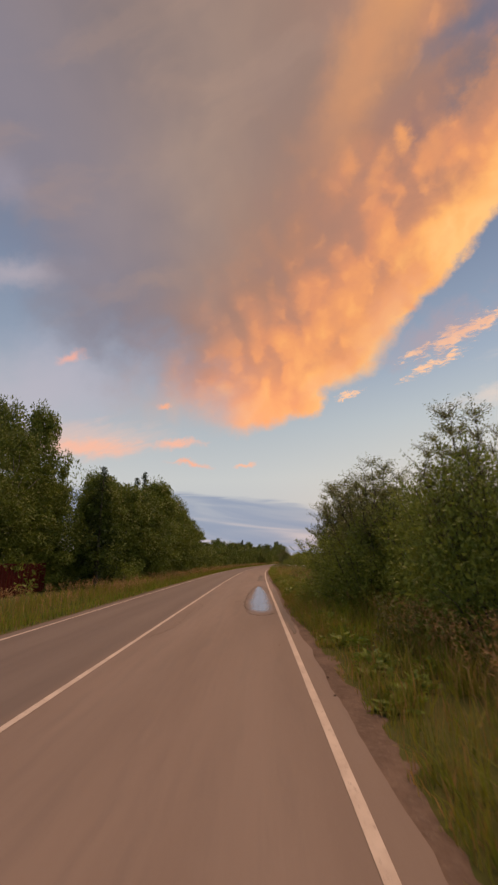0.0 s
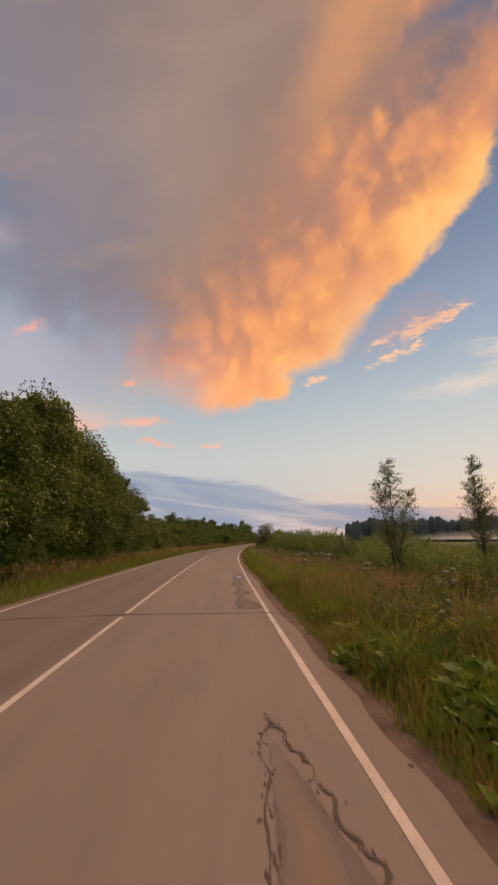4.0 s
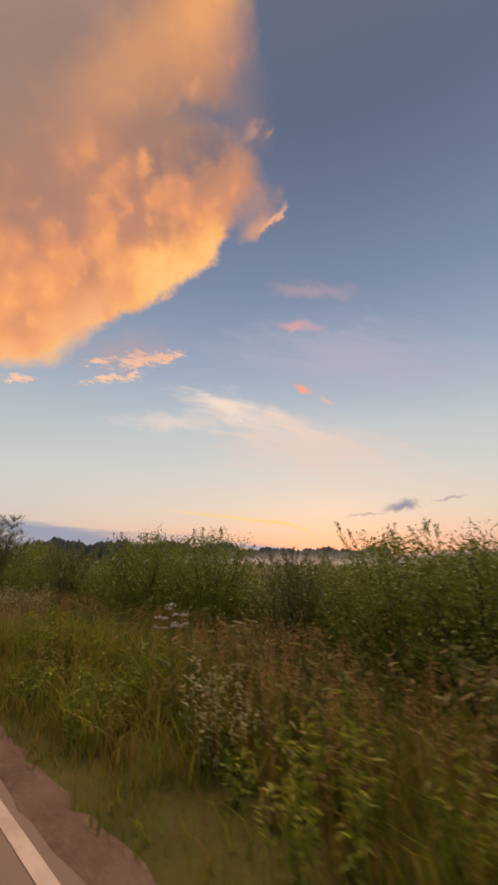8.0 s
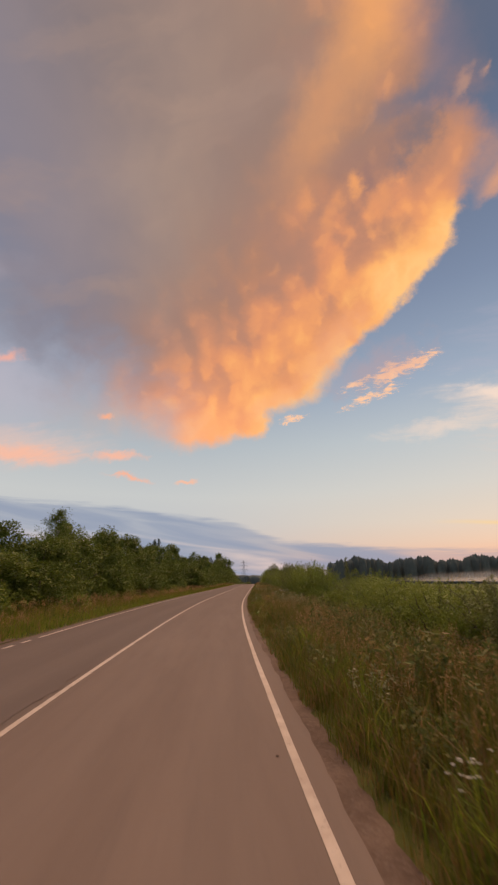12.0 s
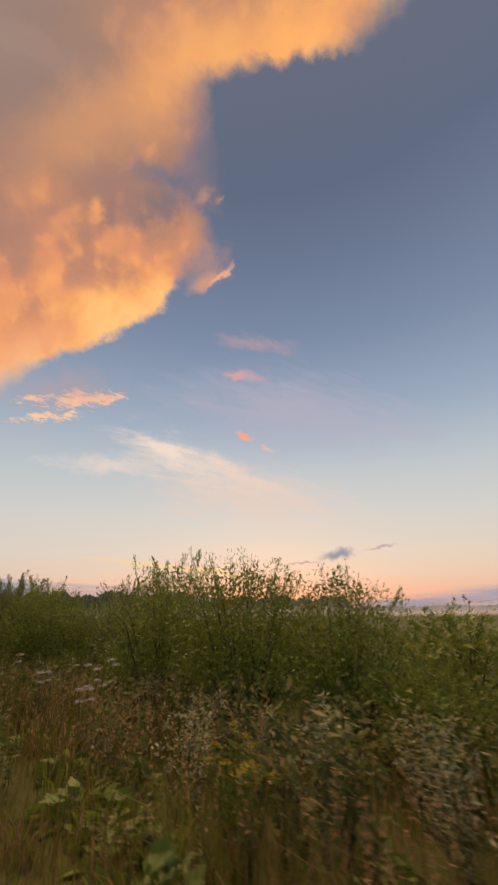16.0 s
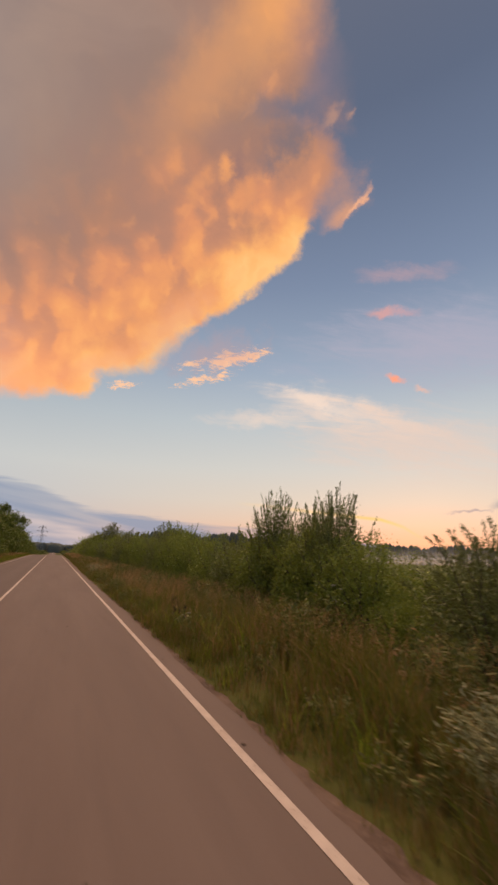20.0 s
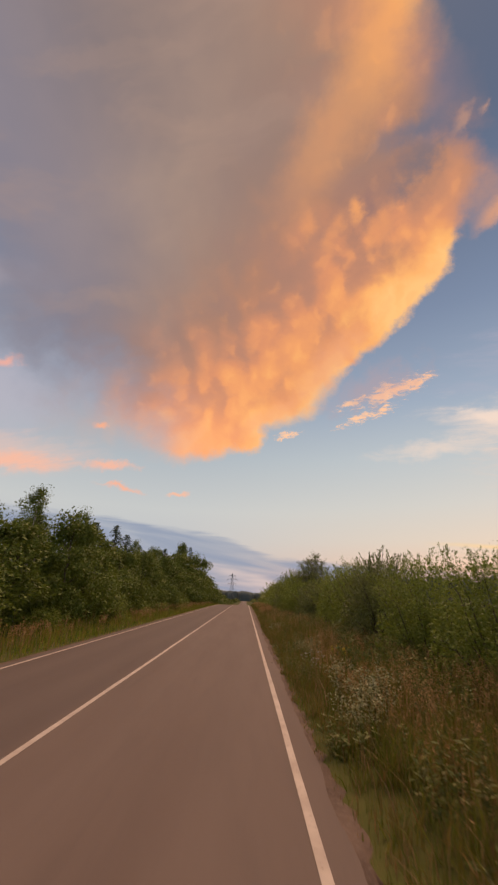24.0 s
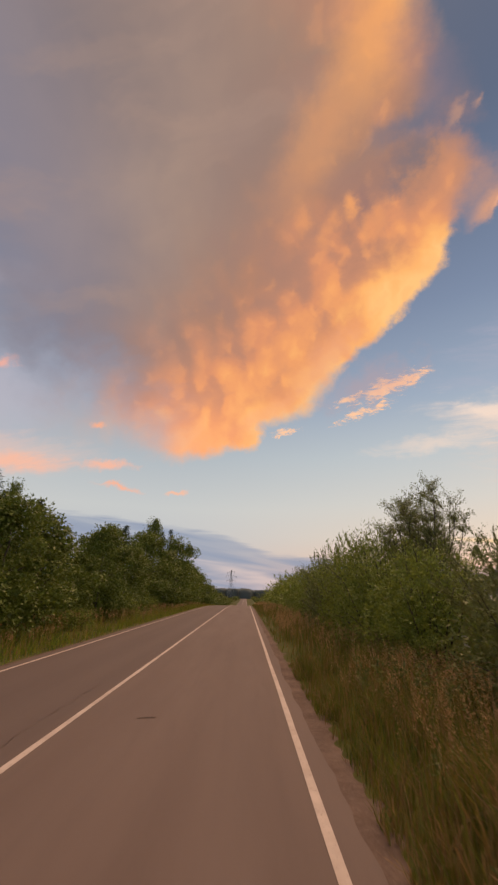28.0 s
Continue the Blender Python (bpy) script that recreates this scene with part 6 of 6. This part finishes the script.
def grass_field(name, seed, zones, height_of, label, seeds=None, mat=None):
    rng = np.random.default_rng(seed)
    VV, FF, base = [], [], 0
    for s0, s1, d0, d1, dens, wide, *tuft in zones:
        s, d = scatter(rng, s0, s1, d0, d1, dens)
        if tuft:
            s, d = np.repeat(s, tuft[0]), np.repeat(d, tuft[0])
            s, d = s + rng.normal(size=len(s)) * 0.09, d + rng.normal(size=len(d)) * 0.09
            d = np.where(d0 >= 0, np.maximum(d, 0.4), d)
        if d0 >= 0:
            d = d + (grass_edge(s) - 0.47) * np.clip((1.6 - d) / 1.1, 0, 1)
        lump = field_noise(s, d, 4)
        keep = rng.random(len(s)) < np.clip(0.75 + 0.35 * lump, 0.25, 1)
        s, d, lump = s[keep], d[keep], lump[keep]
        h = height_of(d) * (0.55 + 0.6 * rng.random(len(s))) * (1 + 0.30 * lump) * (1.25 if tuft else 1.0)
        V, F, _ = blades(rng, s, d, h, wide * (0.7 + 0.7 * rng.random(len(s))), 1.15 if tuft else 0.4)
        VV.append(V), FF.append(F + base)
        base += len(V)
    tagged(new(name, mesh_of(name, np.concatenate(VV), np.concatenate(FF), mat or M_GRASS)), label, "grass", kind="stuff")
    if seeds:
        VV, FF, SV, SF, base, sb = [], [], [], [], 0, 0
        for s0, s1, d0, d1, dens, big in seeds:
            s, d = scatter(rng, s0, s1, d0, d1, dens)
            keep = rng.random(len(s)) < np.clip(0.28 + 0.95 * field_noise(s, d, 11), 0.03, 1)
            s, d = s[keep], d[keep]
            h = np.clip(height_of(d) * 1.15, 0.5, 1.15) * (0.8 + 0.4 * rng.random(len(s)))
            V, F, tip = blades(rng, s, d, h, np.full(len(s), 0.006 * big), 0.25)
            SV.append(V), SF.append(F + sb)
            sb += len(V)
            m = 9
            at = np.repeat(tip, m, 0)
            at[:, 2] -= np.tile(np.linspace(-0.02, 0.17, m), len(tip))
            at += rng.normal(size=at.shape) * np.array([0.014, 0.014, 0.01]) * big
            out = rng.normal(size=at.shape) * 0.6 + np.array([0, 0, 0.8])
            V, F = leaf_cards(rng, at, out, 0.055 * big, 0.014 * big)
            VV.append(V), FF.append(F + base)
            base += len(V)
        tagged(new("seed_grass", mesh_of("seed_grass", np.concatenate(VV), np.concatenate(FF), M_SEED)), "reddish-brown seed heads above the verge grass", "grass", kind="stuff")
        tagged(new("seed_stalks", mesh_of("seed_stalks", np.concatenate(SV), np.concatenate(SF), M_SEED)), "thin reddish stalks of seeding grass", "grass", kind="stuff")


def verge_zones(a, b):
    return [(a, b, 0.44, 0.85, 330, 0.008), (a, b, 0.62, 1.25, 230, 0.009), (a, b, 0.40, 0.75, 7.0, 0.010, 34), (a, b, 0.60, 3.2, 2.6, 0.013, 46), (a, b, 0.42, 0.58, 60, 0.008), (a, b, 1.2, 2.6, 150, 0.010), (a, b, 2.6, 5.2, 95, 0.014)]


grass_field("verge_grass", 31, verge_zones(-4, 72) + [(40, 66, 0.6, 2.4, 3.0, 0.012, 40), (15, 60, 5.2, 11, 26, 0.02)], tall, "long green and straw-coloured grass on the meadow-side verge",
            [(-4, 28, 1.7, 4.2, 40, 1.1), (28, 72, 1.15, 4.4, 105, 0.85), (15, 60, 4.6, 10, 10, 1.3)])
# beyond s 72 the shade of the hedge is carried by the darker blade colour
grass_field("verge_grass", 35, verge_zones(72, 192) + [(92, 128, 0.6, 1.9, 4.0, 0.012, 44), (192, 260, 0.45, 5, 40, 0.022), (260, 420, 0.45, 5, 12, 0.05)], tall, "long green and brownish grass on the meadow-side verge, hedge shade in its colour",
            [(72, 94, 1.3, 4.4, 52, 0.9), (94, 128, 1.4, 4.4, 30, 0.9), (128, 192, 1.1, 4.6, 50, 0.85), (192, 260, 1.0, 5.0, 16, 1.6)], M_SHADEGRASS)
grass_field("far_verge_grass", 32, [(0, 130, -8.2, -6.85, 75, 0.018), (0, 130, -13.0, -8.2, 36, 0.024), (130, 260, -8.0, -6.85, 40, 0.026), (130, 260, -12.5, -8.0, 22, 0.03), (260, 420, -11, -6.9, 8, 0.06)],
            lambda d: np.interp(-d, [6.8, 7.3, 8.5, 11, 13], [0.14, 0.30, 0.55, 0.75, 0.8]), "green grass with reddish tops on the woodland-side verge",
            [(0, 130, -12.5, -8.2, 12, 1.7), (130, 260, -12.0, -8.2, 7, 2.0)])
grass_field("fresh_grass", 34, [(37, 67, 0.62, 3.0, 6.5, 0.013, 42), (8, 34, 0.65, 1.9, 2.2, 0.012, 34), (67, 150, 0.65, 1.6, 1.0, 0.012, 34)], tall, "tufts of fresh bright green grass on the verge", mat=M_LUSH)
grass_field("far_verge_grass", 36, [(0, 130, -8.4, -6.9, 45, 0.018), (130, 240, -8.2, -6.9, 22, 0.024)], lambda d: np.interp(-d, [6.8, 7.3, 8.5], [0.12, 0.28, 0.50]), "fresh yellow-green grass close beside the woodland-side lane", mat=M_LUSH)
grass_field("meadow_grass", 33, [(20, 230, 11, 40, 3.2, 0.05)], lambda d: 0.75 + 0 * d, "tall meadow grass beyond the bushes")


# ---------------------------------------------------------------- far things
def far_woods():
    """Dark woodland on the skyline: a great many small pointed and rounded crowns, distance haze in their colour."""
    rng = np.random.default_rng(41)
    V, F, base = [], [], 0
    for az0, az1, dist, h, gap in ((21, 66, 980, 36, 6.0), (19, 46, 760, 38, 5.0), (60, 125, 1700, 22, 14), (-40, 8, 1300, 17, 11), (8, 18, 760, 9, 7)):
        a = az0
        while a < az1:
            dd = dist * (1 + 0.12 * rng.random())
            x, y = dd * math.sin(radians(a)), dd * math.cos(radians(a)) + 60
            hh = h * (0.88 + 0.12 * rng.random()) * (1 + 0.10 * math.sin(a * 0.9) + 0.06 * math.sin(a * 2.3))
            w = gap * (0.9 + 0.5 * rng.random())
            k = 7
            ang = np.arange(k) / k * 2 * np.pi + rng.random()
            rows = [(0.0, 0.8), (0.35, 1.0), (0.7, 0.75 + 0.2 * rng.random()), (0.9, 0.45 + 0.25 * rng.random())]
            pts = [np.stack([x + np.cos(ang) * w * q * (0.8 + 0.4 * rng.random(k)), y + np.sin(ang) * w * q * (0.8 + 0.4 * rng.random(k)), np.full(k, z * hh - (7.0 if z == 0 else 0.6))], 1) for z, q in rows]
            pts.append(np.tile([[x, y, hh]], (k, 1)))
            V.append(np.concatenate(pts))
            for j in range(4):
                i = base + j * k + np.arange(k)
                n = base + j * k + (np.arange(k) + 1) % k
                F.append(np.stack([i, n, n + k, i + k], 1))
            base += 5 * k
            a += math.degrees(gap * (0.55 + 0.3 * rng.random()) / dist)
    tagged(new("far_woods", mesh_of("far_woods", np.concatenate(V), np.concatenate(F), M_HAZYWOOD)), "dark woodland along the skyline beyond the meadow, haze in its colour", "woods", kind="stuff")


far_woods()


def mist_bank(az0, az1, dist, top, seed):
    """A long low swell of mist, thinning to nothing at its top and ends."""
    rng = np.random.default_rng(seed)
    n, k = 60, 12
    V, thick = [], []
    for i in range(n):
        a = radians(az0 + (az1 - az0) * i / (n - 1))
        q = math.sin(math.pi * i / (n - 1)) ** 0.5
        h = top * (q + 0.02) * (0.85 + 0.3 * rng.random())
        for j in range(k):
            b = 2 * math.pi * j / k
            up = 0.5 + 0.5 * math.sin(b)
            r = dist + 30 * math.cos(b) * q
            V.append((r * math.sin(a), r * math.cos(a) + 60, -0.5 + up * h))
            thick.append(max(0.0, 1 - up * 1.02) ** 1.2 * min(1, 2.5 * q * q))
    F = [(i * k + j, i * k + (j + 1) % k, (i + 1) * k + (j + 1) % k, (i + 1) * k + j) for i in range(n - 1) for j in range(k)]
    me = mesh_of("mist_bank", V, F, M_MIST, False)
    me.attributes.new("thick", "FLOAT", "POINT").data.foreach_set("value", np.array(thick, np.float32))
    tagged(new("mist_bank", me), "thin white evening mist lying over the meadow", "mist", kind="stuff")


for args in ((26, 105, 430, 14.0, 1), (26, 95, 540, 19.0, 2), (34, 110, 330, 10.0, 3), (55, 125, 240, 7.0, 4)):
    mist_bank(*args)


def pylon(x, y, height):
    r = root("pylon", "grey lattice power pylon far down the road", "pylon")
    levels = [0, 0.18, 0.34, 0.48, 0.60, 0.72, 0.84, 1.0]
    wid = lambda z: height * (0.10 * (1 - z) ** 1.4 + 0.012)
    corner = lambda z, k: np.array([wid(z) * (1 if k in (0, 3) else -1), wid(z) * (1 if k in (0, 1) else -1), z * height])
    for k in range(4):
        child("leg", mesh_of("leg", *tubes([(np.array([corner(z, k) for z in levels]), np.full(len(levels), 0.10))], 4), M_STEEL), r)
    braces = []
    for a, b in zip(levels, levels[1:]):
        for k in range(4):
            braces += [(np.array([corner(a, k), corner(b, (k + 1) % 4)]), np.full(2, 0.05)), (np.array([corner(a, (k + 1) % 4), corner(b, k)]), np.full(2, 0.05))]
    child("bracing", mesh_of("bracing", *tubes(braces, 3), M_STEEL), r)
    for z, half in ((0.66, 0.17), (0.80, 0.21), (0.93, 0.14)):
        arm = [(np.array([(-half * height, 0, z * height), (half * height, 0, z * height)]), np.full(2, 0.12)),
               (np.array([(-half * height, 0, z * height), (0, 0, (z + 0.05) * height), (half * height, 0, z * height)]), np.full(3, 0.09))]
        child("crossarm", mesh_of("crossarm", *tubes(arm, 4), M_STEEL), r)
        for sx in (-1, 1):
            child("insulator", mesh_of("insulator", *tubes([(np.array([(sx * half * height, 0, z * height), (sx * half * height, 0, z * height - 1.6)]), np.array([0.10, 0.16]))], 6), M_STEEL), r)
    r.matrix_basis = Matrix.Translation((x, y, -6.6)) @ Matrix.Rotation(radians(25), 4, "Z")


pylon(14.3 + 480 * math.sin(radians(7.8)), 158.8 + 480 * math.cos(radians(7.8)), 32)


def fence():
    """A stretch of red profiled-metal fencing half hidden by the trees."""
    r = root("fence", "dark red profiled-metal fence under the trees", "fence")
    for k in range(6):
        s0, d0 = 18.0 + 2.5 * k, -17.2
        bm = bmesh.new()
        prev = None
        for i in range(26):
            s = s0 + 2.46 * i / 25
            off = 0.02 if (i // 2) % 2 else 0.0
            x, y = on_road(s, d0 + off)
            a, b = bm.verts.new((float(x), float(y), -0.30)), bm.verts.new((float(x), float(y), 1.75))
            if prev:
                bm.faces.new((prev[0], a, b, prev[1]))
            prev = (a, b)
        bmesh.ops.solidify(bm, geom=bm.faces[:], thickness=0.004)
        part("panel", bm, M_FENCE, r)
        x, y = on_road(s0 - 0.02, d0 - 0.05)
        child("post", mesh_of("post", *tubes([(np.array([(float(x), float(y), -0.42), (float(x), float(y), 1.8)]), np.array([0.035, 0.035]))], 4), M_FENCE), r)


fence()
